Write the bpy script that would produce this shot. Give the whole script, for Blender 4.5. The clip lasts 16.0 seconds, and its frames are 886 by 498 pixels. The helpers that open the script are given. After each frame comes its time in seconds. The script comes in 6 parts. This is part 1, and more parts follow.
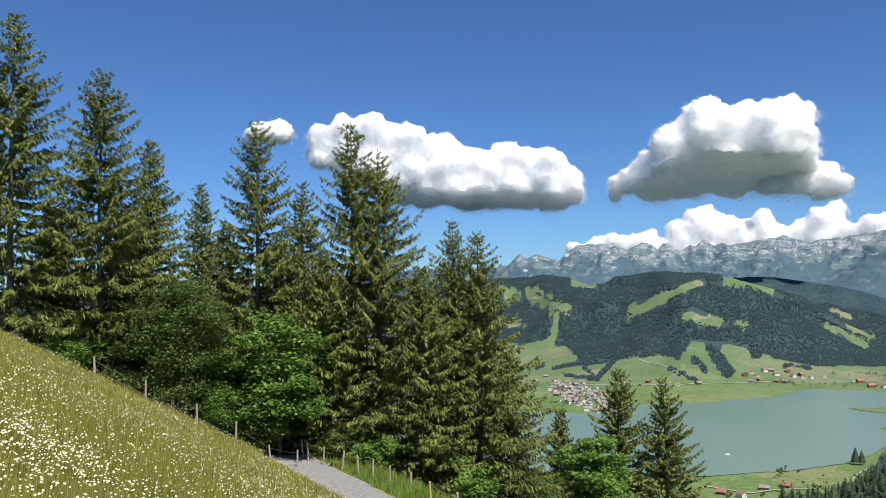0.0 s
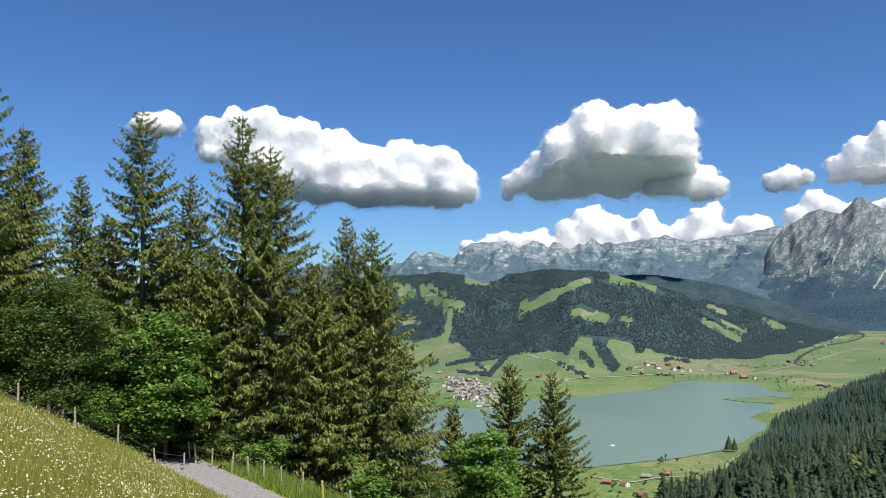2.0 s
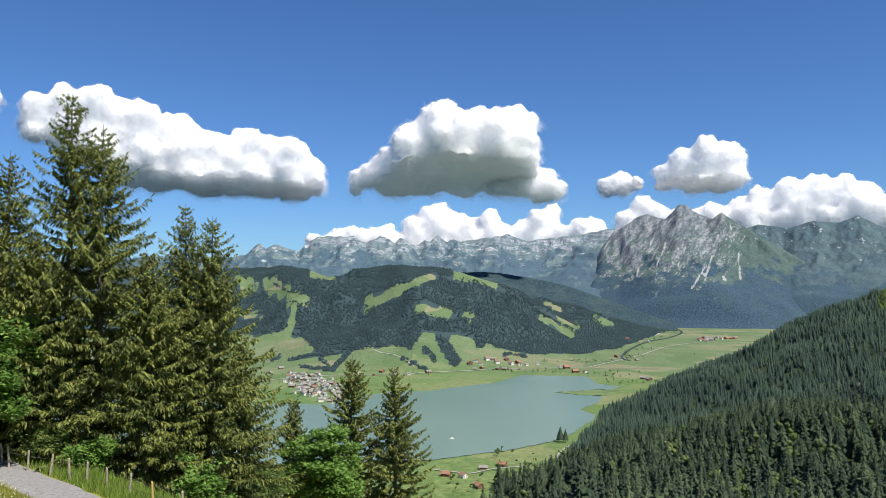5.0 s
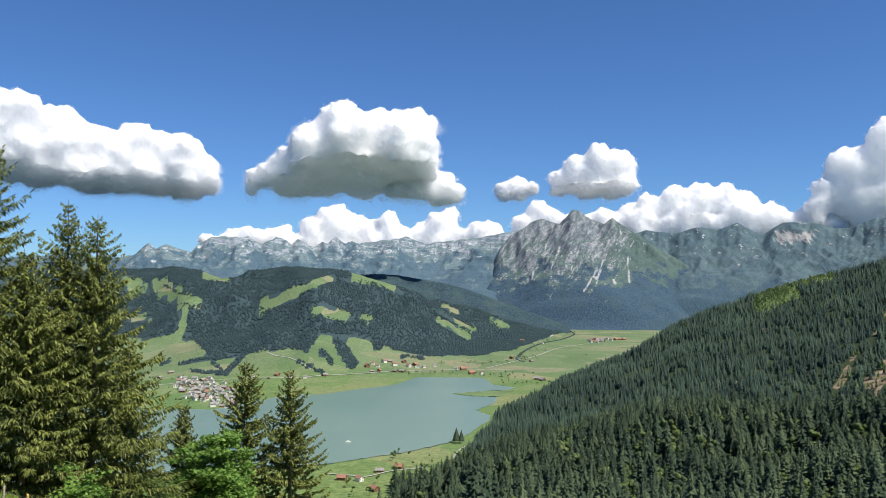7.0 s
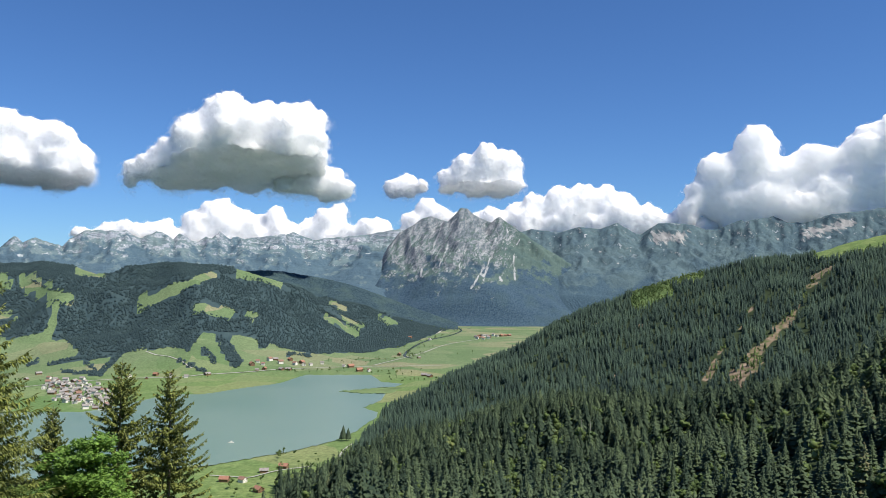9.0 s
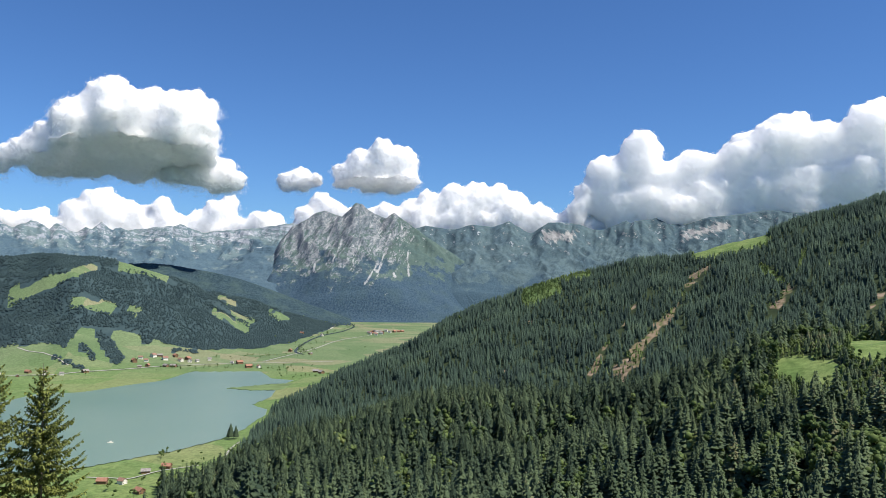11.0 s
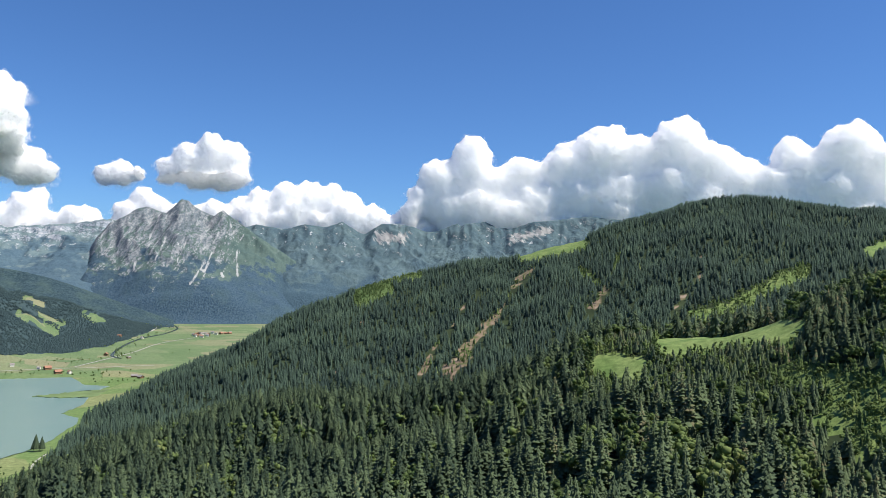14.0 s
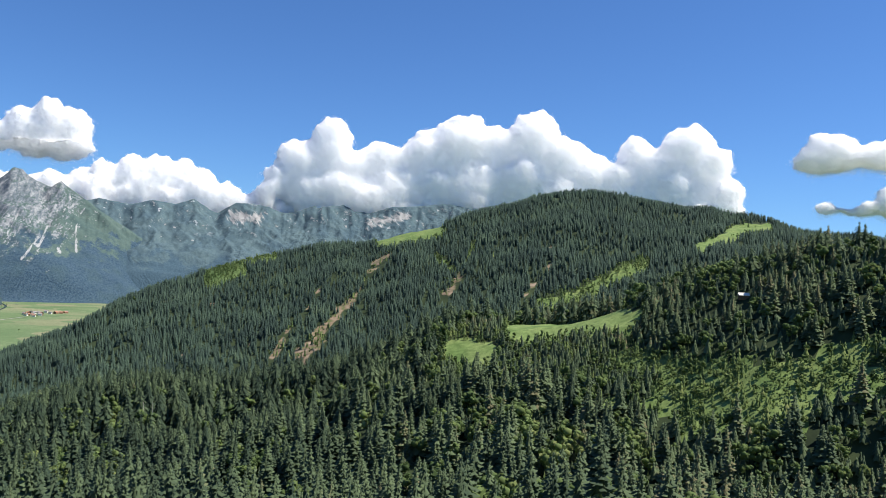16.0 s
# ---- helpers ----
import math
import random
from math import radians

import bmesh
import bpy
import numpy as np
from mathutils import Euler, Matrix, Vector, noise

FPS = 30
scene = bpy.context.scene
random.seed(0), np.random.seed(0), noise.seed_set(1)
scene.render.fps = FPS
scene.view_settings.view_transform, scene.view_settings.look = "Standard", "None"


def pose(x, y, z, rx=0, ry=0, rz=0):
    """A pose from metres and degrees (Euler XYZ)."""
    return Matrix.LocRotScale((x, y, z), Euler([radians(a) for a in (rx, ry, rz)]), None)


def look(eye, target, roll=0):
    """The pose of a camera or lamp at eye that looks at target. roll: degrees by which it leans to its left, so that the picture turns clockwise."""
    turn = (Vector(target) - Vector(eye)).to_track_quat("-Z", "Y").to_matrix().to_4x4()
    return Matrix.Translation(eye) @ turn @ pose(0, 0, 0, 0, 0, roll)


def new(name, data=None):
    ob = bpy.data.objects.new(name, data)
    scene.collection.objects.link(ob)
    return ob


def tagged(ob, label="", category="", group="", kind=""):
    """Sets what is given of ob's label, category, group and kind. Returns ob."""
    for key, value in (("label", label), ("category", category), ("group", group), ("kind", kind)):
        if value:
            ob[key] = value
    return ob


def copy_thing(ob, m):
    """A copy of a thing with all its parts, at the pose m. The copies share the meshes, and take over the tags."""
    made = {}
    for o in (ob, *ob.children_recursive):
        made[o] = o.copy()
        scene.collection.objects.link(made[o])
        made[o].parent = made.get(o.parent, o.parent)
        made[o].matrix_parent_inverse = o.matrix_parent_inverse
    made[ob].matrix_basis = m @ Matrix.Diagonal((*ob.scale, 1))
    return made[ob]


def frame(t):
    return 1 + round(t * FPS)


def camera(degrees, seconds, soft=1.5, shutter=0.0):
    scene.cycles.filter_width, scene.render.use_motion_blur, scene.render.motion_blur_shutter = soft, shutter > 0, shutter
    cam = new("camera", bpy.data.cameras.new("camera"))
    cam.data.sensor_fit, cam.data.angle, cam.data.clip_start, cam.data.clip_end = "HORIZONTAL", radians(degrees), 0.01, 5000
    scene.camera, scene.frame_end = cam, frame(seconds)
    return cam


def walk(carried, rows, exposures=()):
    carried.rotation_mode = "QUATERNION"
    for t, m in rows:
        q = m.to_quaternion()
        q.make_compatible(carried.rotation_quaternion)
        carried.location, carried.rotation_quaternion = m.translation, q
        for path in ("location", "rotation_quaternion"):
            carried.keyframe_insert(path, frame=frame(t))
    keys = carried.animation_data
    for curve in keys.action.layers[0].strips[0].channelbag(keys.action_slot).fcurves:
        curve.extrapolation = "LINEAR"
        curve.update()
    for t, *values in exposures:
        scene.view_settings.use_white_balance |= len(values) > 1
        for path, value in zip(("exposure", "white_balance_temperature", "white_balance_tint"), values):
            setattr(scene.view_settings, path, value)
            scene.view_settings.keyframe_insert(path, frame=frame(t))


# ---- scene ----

# ======== camera ========
cam = camera(58.13, 16.0, soft=0.8)
EYE = 1.6
# seconds, yaw, pitch, roll of a camera held at arm's length by somebody turning on the spot
ROWS = [
    (0.0, 0.00, 3.19, 0.71), (0.5, -2.23, 3.09, 0.56), (1.0, -4.24, 3.06, 0.65), (1.5, -6.03, 2.99, 0.64),
    (2.0, -7.55, 2.90, 0.77), (2.5, -9.24, 2.85, 0.75), (3.0, -11.30, 2.81, 0.42), (3.5, -13.22, 2.78, 0.12),
    (4.0, -14.99, 2.71, -0.08), (6.5, -24.07, 2.48, -0.28), (7.0, -25.91, 2.69, -0.41), (7.5, -28.08, 2.88, -0.44),
    (8.0, -30.13, 2.89, -0.40), (8.5, -32.06, 2.73, -0.46), (9.0, -33.90, 2.54, -0.59), (11.5, -43.66, 2.35, -1.28),
    (12.0, -45.83, 2.31, -1.34), (12.5, -47.70, 2.35, -1.41), (13.0, -49.60, 2.47, -1.48), (13.5, -51.63, 2.62, -1.54),
    (14.0, -53.52, 2.71, -1.47), (14.5, -55.58, 2.74, -1.51), (15.0, -58.20, 2.42, -1.99), (15.5, -61.13, 1.89, -2.63),
    (16.0, -63.82, 1.99, -2.95),
]
ARM = 0.2
walk(cam, [(t, pose(-ARM * math.sin(radians(yaw)), ARM * (math.cos(radians(yaw)) - 1), EYE, 90 + pitch, roll, yaw)) for t, yaw, pitch, roll in ROWS],
     exposures=[(0.0, 0.34), (4.0, 0.38), (8.5, 0.42), (12.5, 0.5), (14.0, 0.55), (16.0, 0.63)])

# ======== light ========
SUN_AZ, SUN_EL = 152.0, 57.0   # bearing clockwise from +y, height in degrees
world = bpy.data.worlds.new("sky")
scene.world = world
world.use_nodes = True
wn = world.node_tree
wn.nodes.clear()
sky = wn.nodes.new("ShaderNodeTexSky")
sky.sky_type = "NISHITA"
sky.sun_disc = False
sky.sun_elevation = radians(SUN_EL)
sky.sun_rotation = radians(SUN_AZ)
sky.altitude, sky.air_density, sky.dust_density, sky.ozone_density = 1100.0, 1.0, 0.3, 2.5
bg = wn.nodes.new("ShaderNodeBackground")
bg.inputs["Strength"].default_value = 0.075
wout = wn.nodes.new("ShaderNodeOutputWorld")
tint = wn.nodes.new("ShaderNodeMix")
tint.data_type, tint.blend_type = "RGBA", "MULTIPLY"
tint.inputs[0].default_value = 1.0
tint.inputs[7].default_value = (0.53, 0.82, 1.2, 1)
wn.links.new(sky.outputs[0], tint.inputs[6])
wn.links.new(tint.outputs[2], bg.inputs[0])
wn.links.new(bg.outputs[0], wout.inputs[0])
sun_data = bpy.data.lights.new("sun", "SUN")
sun_data.energy, sun_data.angle, sun_data.color = 5.0, radians(0.53), (1.0, 0.93, 0.81)
sun = new("sun", sun_data)
_s = Vector((math.sin(radians(SUN_AZ)) * math.cos(radians(SUN_EL)), math.cos(radians(SUN_AZ)) * math.cos(radians(SUN_EL)), math.sin(radians(SUN_EL))))
sun.matrix_world = look(_s * 200, (0, 0, 0))

# ======== helpers of this scene ========


def bearing(az, r):
    a = np.radians(az)
    return np.sin(a) * r, np.cos(a) * r


def rise(el, r):
    """Height seen under the angle el from the eye, r metres away."""
    return EYE + r * np.tan(np.radians(el))


def mesh_np(name, verts, faces, mats=(), mat_index=None, smooth=False):
    """A mesh from arrays: verts (n,3), faces (m,3) or (m,4)."""
    me = bpy.data.meshes.new(name)
    verts = np.asarray(verts, np.float32)
    faces = np.asarray(faces, np.int32)
    n, k = faces.shape
    me.vertices.add(len(verts))
    me.vertices.foreach_set("co", verts.ravel())
    me.loops.add(n * k)
    me.loops.foreach_set("vertex_index", faces.ravel())
    me.polygons.add(n)
    me.polygons.foreach_set("loop_start", np.arange(0, n * k, k, dtype=np.int32))
    me.polygons.foreach_set("loop_total", np.full(n, k, np.int32))
    if mat_index is not None:
        me.polygons.foreach_set("material_index", np.asarray(mat_index, np.int32))
    if smooth:
        me.polygons.foreach_set("use_smooth", np.ones(n, bool))
    for m in mats:
        me.materials.append(m)
    me.update(calc_edges=True)
    return me


def point_attr(me, name, values):
    a = me.attributes.new(name, "FLOAT", "POINT")
    a.data.foreach_set("value", np.asarray(values, np.float32))


def vnoise(x, y, seed=0):
    """Smooth gradient noise on arrays, about -1..1."""
    x, y = np.asarray(x, float), np.asarray(y, float)
    xi, yi = np.floor(x).astype(np.int64), np.floor(y).astype(np.int64)
    xf, yf = x - xi, y - yi
    u, v = xf ** 3 * (xf * (xf * 6 - 15) + 10), yf ** 3 * (yf * (yf * 6 - 15) + 10)

    def h(a, b, dx, dy):
        n = (a * 374761393 + b * 668265263 + seed * 974634777) & 0x7FFFFFFF
        n = ((n ^ (n >> 13)) * 1274126177) & 0x7FFFFFFF
        t = ((n ^ (n >> 16)) & 0xFFFF) * (2 * math.pi / 65536.0)
        return np.cos(t) * dx + np.sin(t) * dy
    return 1.5 * ((h(xi, yi, xf, yf) * (1 - u) + h(xi + 1, yi, xf - 1, yf) * u) * (1 - v) + (h(xi, yi + 1, xf, yf - 1) * (1 - u) + h(xi + 1, yi + 1, xf - 1, yf - 1) * u) * v)


def fbm(x, y, octaves=4, seed=0, gain=0.5):
    s, a = 0.0, 1.0
    for o in range(octaves):
        s = s + a * vnoise(x, y, seed + o * 17)
        x, y = 1.6 * x + 1.2 * y + 3.1, -1.2 * x + 1.6 * y + 1.7
        a *= gain
    return s


def ridged(x, y, octaves=5, seed=0, gain=0.5):
    """Sharp-crested noise, about 0..1."""
    s, a, w, total = 0.0, 1.0, 1.0, 0.0
    for o in range(octaves):
        n = (1 - np.abs(vnoise(x, y, seed + o * 13))) ** 2
        s = s + a * n * w
        total += a
        w = np.clip(n * 1.2, 0, 1)
        x, y = 1.6 * x + 1.2 * y + 5.1, -1.2 * x + 1.6 * y + 2.7
        a *= gain
    return s / total


def smoothstep(a, b, x):
    t = np.clip((x - a) / (b - a), 0, 1)
    return t * t * (3 - 2 * t)


def capsule(px, py, x0, y0, x1, y1):
    """Distance of points to a segment."""
    dx, dy = x1 - x0, y1 - y0
    t = np.clip(((px - x0) * dx + (py - y0) * dy) / (dx * dx + dy * dy + 1e-9), 0, 1)
    return np.hypot(px - x0 - t * dx, py - y0 - t * dy)


def part(name, me, parent, label=""):
    ob = new(name, me)
    ob.parent = parent
    return tagged(ob, label) if label else ob


def thing(name, x, y, z, label, category, group="", kind=""):
    ob = new(name)
    ob.location = (x, y, z)
    ob.empty_display_size = 0.5
    return tagged(ob, label, category, group, kind)


# ======== materials ========
class Nodes:
    """Short hand for a node tree."""

    def __init__(self, name):
        self.mat = bpy.data.materials.new(name)
        self.mat.use_nodes = True
        self.t = self.mat.node_tree
        self.t.nodes.clear()
        self.out = self.add("ShaderNodeOutputMaterial")

    def add(self, kind, **values):
        n = self.t.nodes.new(kind)
        for k, v in values.items():
            setattr(n, k, v)
        return n

    def link(self, a, b):
        self.t.links.new(a, b)

    def put(self, sock, v):
        if isinstance(v, bpy.types.NodeSocket):
            self.link(v, sock)
        elif isinstance(v, tuple) and len(v) == 3 and sock.type == "RGBA":
            sock.default_value = (*v, 1)
        else:
            sock.default_value = v

    def noise(self, scale, detail=4.0, rough=0.55, vec=None, out="Fac", dist=0.0):
        n = self.add("ShaderNodeTexNoise")
        n.inputs["Scale"].default_value, n.inputs["Detail"].default_value = scale, detail
        n.inputs["Roughness"].default_value, n.inputs["Distortion"].default_value = rough, dist
        self.link(vec if vec else self.coord(), n.inputs["Vector"])
        return n.outputs[out]

    def coord(self):
        g = self.add("ShaderNodeNewGeometry")
        return g.outputs["Position"]

    def stretch(self, sx, sy, sz, vec=None):
        m = self.add("ShaderNodeMapping")
        m.inputs["Scale"].default_value = (sx, sy, sz)
        self.link(vec if vec else self.coord(), m.inputs["Vector"])
        return m.outputs[0]

    def ramp(self, fac, stops):
        r = self.add("ShaderNodeValToRGB")
        e = r.color_ramp.elements
        while len(e) < len(stops):
            e.new(0.5)
        for el, (p, c) in zip(e, stops):
            el.position = p
            el.color = (*c, 1) if isinstance(c, tuple) else (c, c, c, 1)
        self.link(fac, r.inputs[0])
        return r.outputs[0]

    def mix(self, fac, a, b, blend="MIX"):
        m = self.add("ShaderNodeMix", data_type="RGBA", blend_type=blend)
        self.put(m.inputs[0], fac)
        self.put(m.inputs[6], a)
        self.put(m.inputs[7], b)
        return m.outputs[2]

    def math(self, op, a, b=0.0, clamp=False):
        m = self.add("ShaderNodeMath", operation=op, use_clamp=clamp)
        self.put(m.inputs[0], a)
        self.put(m.inputs[1], b)
        return m.outputs[0]

    def attr(self, name):
        return self.add("ShaderNodeAttribute", attribute_name=name).outputs["Fac"]

    def island(self):
        return self.add("ShaderNodeNewGeometry").outputs["Random Per Island"]

    def bump(self, height, strength=0.5, distance=0.1):
        b = self.add("ShaderNodeBump")
        b.inputs["Strength"].default_value, b.inputs["Distance"].default_value = strength, distance
        self.link(height, b.inputs["Height"])
        return b.outputs[0]

    def surface(self, colour, rough=0.8, metal=0.0, normal=None, spec=0.3, leaf=0.0):
        p = self.add("ShaderNodeBsdfPrincipled")
        self.put(p.inputs["Base Color"], colour)
        self.put(p.inputs["Roughness"], rough)
        p.inputs["Metallic"].default_value = metal
        p.inputs["Specular IOR Level"].default_value = spec
        if normal:
            self.link(normal, p.inputs["Normal"])
        o = p.outputs[0]
        if leaf:
            tr = self.add("ShaderNodeBsdfTranslucent")
            self.put(tr.inputs[0], colour)
            ms = self.add("ShaderNodeMixShader")
            ms.inputs[0].default_value = leaf
            self.link(o, ms.inputs[1])
            self.link(tr.outputs[0], ms.inputs[2])
            o = ms.outputs[0]
        self.link(o, self.out.inputs[0])
        return self.mat


def mat_ground():
    n = Nodes("ground")
    cells = n.add("ShaderNodeTexVoronoi")
    cells.inputs["Scale"].default_value = 0.011
    n.link(n.coord(), cells.inputs["Vector"])
    big, mid, fine = n.noise(0.006, 3), n.noise(0.05, 5), n.noise(1.7, 5)
    fields = n.ramp(big, [(0.35, (0.095, 0.17, 0.05)), (0.5, (0.125, 0.2, 0.062)), (0.62, (0.15, 0.21, 0.08)), (0.75, (0.21, 0.21, 0.11))])
    near = n.ramp(n.noise(0.35, 6, 0.6), [(0.3, (0.11, 0.155, 0.026)), (0.5, (0.19, 0.205, 0.042)), (0.7, (0.27, 0.245, 0.08))])
    # far pastures: muted and bluish, aerial haze painted into the grass colour
    hazed_grass = n.ramp(n.noise(0.012, 4), [(0.35, (0.1, 0.14, 0.085)), (0.65, (0.14, 0.175, 0.108))])
    parcel = n.ramp(cells.outputs["Color"], [(0.15, (0.085, 0.15, 0.055)), (0.45, (0.115, 0.18, 0.072)), (0.65, (0.15, 0.2, 0.095)), (0.85, (0.26, 0.23, 0.14))])
    fields = n.mix(0.75, fields, parcel)
    hazed_grass = n.mix(0.45, hazed_grass, parcel)
    fields = n.mix(n.math("MULTIPLY", n.attr("high"), 0.85), fields, hazed_grass)
    lush = n.ramp(mid, [(0.3, (0.09, 0.15, 0.045)), (0.7, (0.165, 0.215, 0.078))])
    fields = n.mix(n.attr("lush"), fields, lush)
    grass = n.mix(n.attr("near"), fields, near)
    grass = n.mix(0.55, grass, n.ramp(fine, [(0.3, 0.35), (0.7, 0.75)]), "OVERLAY")
    tuft = n.noise(0.2, 6, 0.68)
    grass = n.mix(0.6, grass, n.ramp(tuft, [(0.3, 0.25), (0.7, 0.72)]), "OVERLAY")
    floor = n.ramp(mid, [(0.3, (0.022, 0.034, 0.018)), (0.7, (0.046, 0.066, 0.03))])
    soil = n.ramp(n.noise(0.12, 6), [(0.35, (0.1, 0.12, 0.05)), (0.5, (0.19, 0.145, 0.1)), (0.7, (0.3, 0.24, 0.18))])
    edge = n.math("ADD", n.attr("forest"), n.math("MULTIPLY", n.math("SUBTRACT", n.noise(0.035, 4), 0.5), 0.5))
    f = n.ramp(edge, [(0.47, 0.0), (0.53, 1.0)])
    # forest floor of the far land, tinted blue for haze
    hazed_floor = n.ramp(mid, [(0.3, (0.03, 0.055, 0.064)), (0.7, (0.05, 0.08, 0.086))])
    floor = n.mix(n.attr("high"), floor, hazed_floor)
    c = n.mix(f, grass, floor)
    s = n.ramp(n.math("ADD", n.attr("soil"), n.math("MULTIPLY", n.math("SUBTRACT", n.noise(0.05, 4), 0.5), 0.9)), [(0.45, 0.0), (0.6, 1.0)])
    c = n.mix(s, c, soil)
    return n.surface(c, 0.9, normal=n.bump(fine, 0.4, 0.15), spec=0.1)


def mat_wood(name, dark, light, brown, leaf=0.06, bough=0.3):
    """Foliage of a whole wood: tone and tint differ from tree to tree, and a little from bough to bough."""
    n = Nodes(name)
    f = n.math("ADD", n.math("MULTIPLY", n.attr("tone"), 0.75), n.math("MULTIPLY", n.island(), bough))
    c = n.ramp(f, [(0.1, dark), (0.85, light), (1.0, brown)])
    return n.surface(c, 0.75, leaf=leaf, spec=0.06)


def mat_leaf(name, dark, light, rough=0.6, leaf=0.3, scale=0.4):
    n = Nodes(name)
    f = n.math("ADD", n.math("MULTIPLY", n.island(), 0.6), n.math("MULTIPLY", n.noise(scale, 3), 0.5))
    return n.surface(n.ramp(f, [(0.15, dark), (0.85, light)]), rough, leaf=leaf, spec=0.25)


def mat_bark():
    n = Nodes("bark")
    f = n.noise(3.0, 6, vec=n.stretch(2, 2, 0.4))
    c = n.ramp(f, [(0.3, (0.08, 0.065, 0.05)), (0.7, (0.26, 0.22, 0.18))])
    return n.surface(c, 0.9, normal=n.bump(f, 0.8, 0.05), spec=0.1)


def mat_rock(name, stone, firs, turf, dip=0.5, level=False):
    """Mountain sides: forest below, alp grass on the shelves, pale limestone in slanting beds above, snow in the
    hollows; aerial haze is in the bluish colours given.
    """
    n = Nodes(name)
    h = n.attr("height")

    def along(v):
        d = n.add("ShaderNodeVectorMath", operation="DOT_PRODUCT")
        n.link(n.coord(), d.inputs[0])
        d.inputs[1].default_value = v
        return d.outputs["Value"]
    bed = n.add("ShaderNodeCombineXYZ")
    n.link(along((0.1, 0.0, 1.1) if level else (0.81, -0.59, -dip)), bed.inputs[0])
    n.link(along((0.16, -0.1, 0.0) if level else (0.1, 0.14, 0.17)), bed.inputs[1])
    n.link(along((0.12, 0.16, 0.0)), bed.inputs[2])
    strat = n.noise(0.045, 9, 0.66, vec=bed.outputs[0], dist=0.6)
    grain = n.noise(0.11, 8, 0.7)
    fine = n.noise(0.16, 6, 0.65)
    rock = n.ramp(n.math("ADD", n.math("MULTIPLY", strat, 0.5), n.math("MULTIPLY", grain, 0.5)), [(0.4, stone[0]), (0.5, stone[1]), (0.62, stone[2])])
    wood = n.mix(n.ramp(n.noise(0.012, 4), [(0.45, 0.0), (0.68, 0.35)]), n.ramp(n.math("ADD", n.math("MULTIPLY", fine, 0.5), n.math("MULTIPLY", grain, 0.5)), [(0.42, firs[0]), (0.58, firs[1])]), turf[0])
    alp = n.ramp(n.math("ADD", n.math("MULTIPLY", grain, 0.5), n.math("MULTIPLY", n.noise(0.01, 4), 0.5)), [(0.38, turf[0]), (0.62, turf[1])])
    bare = n.math("ADD", n.attr("rock"), n.math("MULTIPLY", n.math("SUBTRACT", strat, 0.5), 1.3))
    bare = n.math("ADD", bare, n.math("MULTIPLY", n.math("SUBTRACT", grain, 0.5), 1.6))
    c = n.mix(n.ramp(bare, [(0.42, 0.0), (0.56, 1.0)]), alp, rock)
    trees = n.math("ADD", h, n.math("MULTIPLY", n.math("SUBTRACT", n.noise(0.011, 8, 0.68), 0.5), 1.3))
    c = n.mix(n.ramp(trees, [(0.42, 1.0), (0.5, 0.0)]), c, wood)
    stones = n.math("ADD", n.attr("scree"), n.math("MULTIPLY", n.math("SUBTRACT", strat, 0.5), 1.6))
    c = n.mix(n.ramp(stones, [(0.42, 0.0), (0.56, 0.9)]), c, stone[2])
    snow = n.math("MULTIPLY", n.ramp(n.noise(0.022, 5), [(0.66, 0.0), (0.68, 1.0)]), n.attr("snow"))
    c = n.mix(snow, c, (0.8, 0.82, 0.85))
    relief = n.math("ADD", n.math("MULTIPLY", strat, 1.0), n.math("MULTIPLY", grain, 0.8))
    return n.surface(c, 0.95, normal=n.bump(relief, 0.6, 11.0), spec=0.03)


def mat_cloud(name, depth, white):
    """Vapour: light sinks in and comes out again far off."""
    n = Nodes(name)
    p = n.add("ShaderNodeBsdfPrincipled", subsurface_method="RANDOM_WALK")
    p.inputs["Base Color"].default_value = (white * 0.98, white * 0.97, white, 1)
    p.inputs["Roughness"].default_value = 1.0
    p.inputs["Specular IOR Level"].default_value = 0.0
    p.inputs["Subsurface Weight"].default_value = 1.0
    p.inputs["Subsurface Radius"].default_value = (1.0, 1.0, 1.0)
    p.inputs["Subsurface Scale"].default_value = depth
    p.inputs["Subsurface Anisotropy"].default_value = 0.65
    n.link(p.outputs[0], n.out.inputs[0])
    return n.mat


def mat_mist():
    """Flakes of thin vapour that light passes through."""
    n = Nodes("thin_vapour")
    a, b, m = n.add("ShaderNodeBsdfDiffuse"), n.add("ShaderNodeBsdfTranslucent"), n.add("ShaderNodeMixShader")
    for q in (a, b):
        q.inputs[0].default_value = (0.985, 0.985, 0.985, 1)
    m.inputs[0].default_value = 0.5
    n.link(a.outputs[0], m.inputs[1])
    n.link(b.outputs[0], m.inputs[2])
    n.link(m.outputs[0], n.out.inputs[0])
    return n.mat


def mat_water():
    n = Nodes("water")
    w = n.noise(0.6, 4, vec=n.stretch(1, 1, 1))
    c = n.ramp(n.noise(0.004, 3), [(0.3, (0.12, 0.2, 0.165)), (0.7, (0.15, 0.225, 0.185))])
    return n.surface(c, 0.3, normal=n.bump(w, 0.5, 0.2), spec=0.3)


def mat_plain(name, colour, rough=0.7, var=0.25, scale=6.0, metal=0.0, bump=0.2):
    n = Nodes(name)
    f = n.noise(scale, 5)
    lo, hi = tuple(v * (1 - var) for v in colour), tuple(min(1, v * (1 + var)) for v in colour)
    return n.surface(n.ramp(f, [(0.3, lo), (0.7, hi)]), rough, metal, normal=n.bump(f, bump, 0.02))


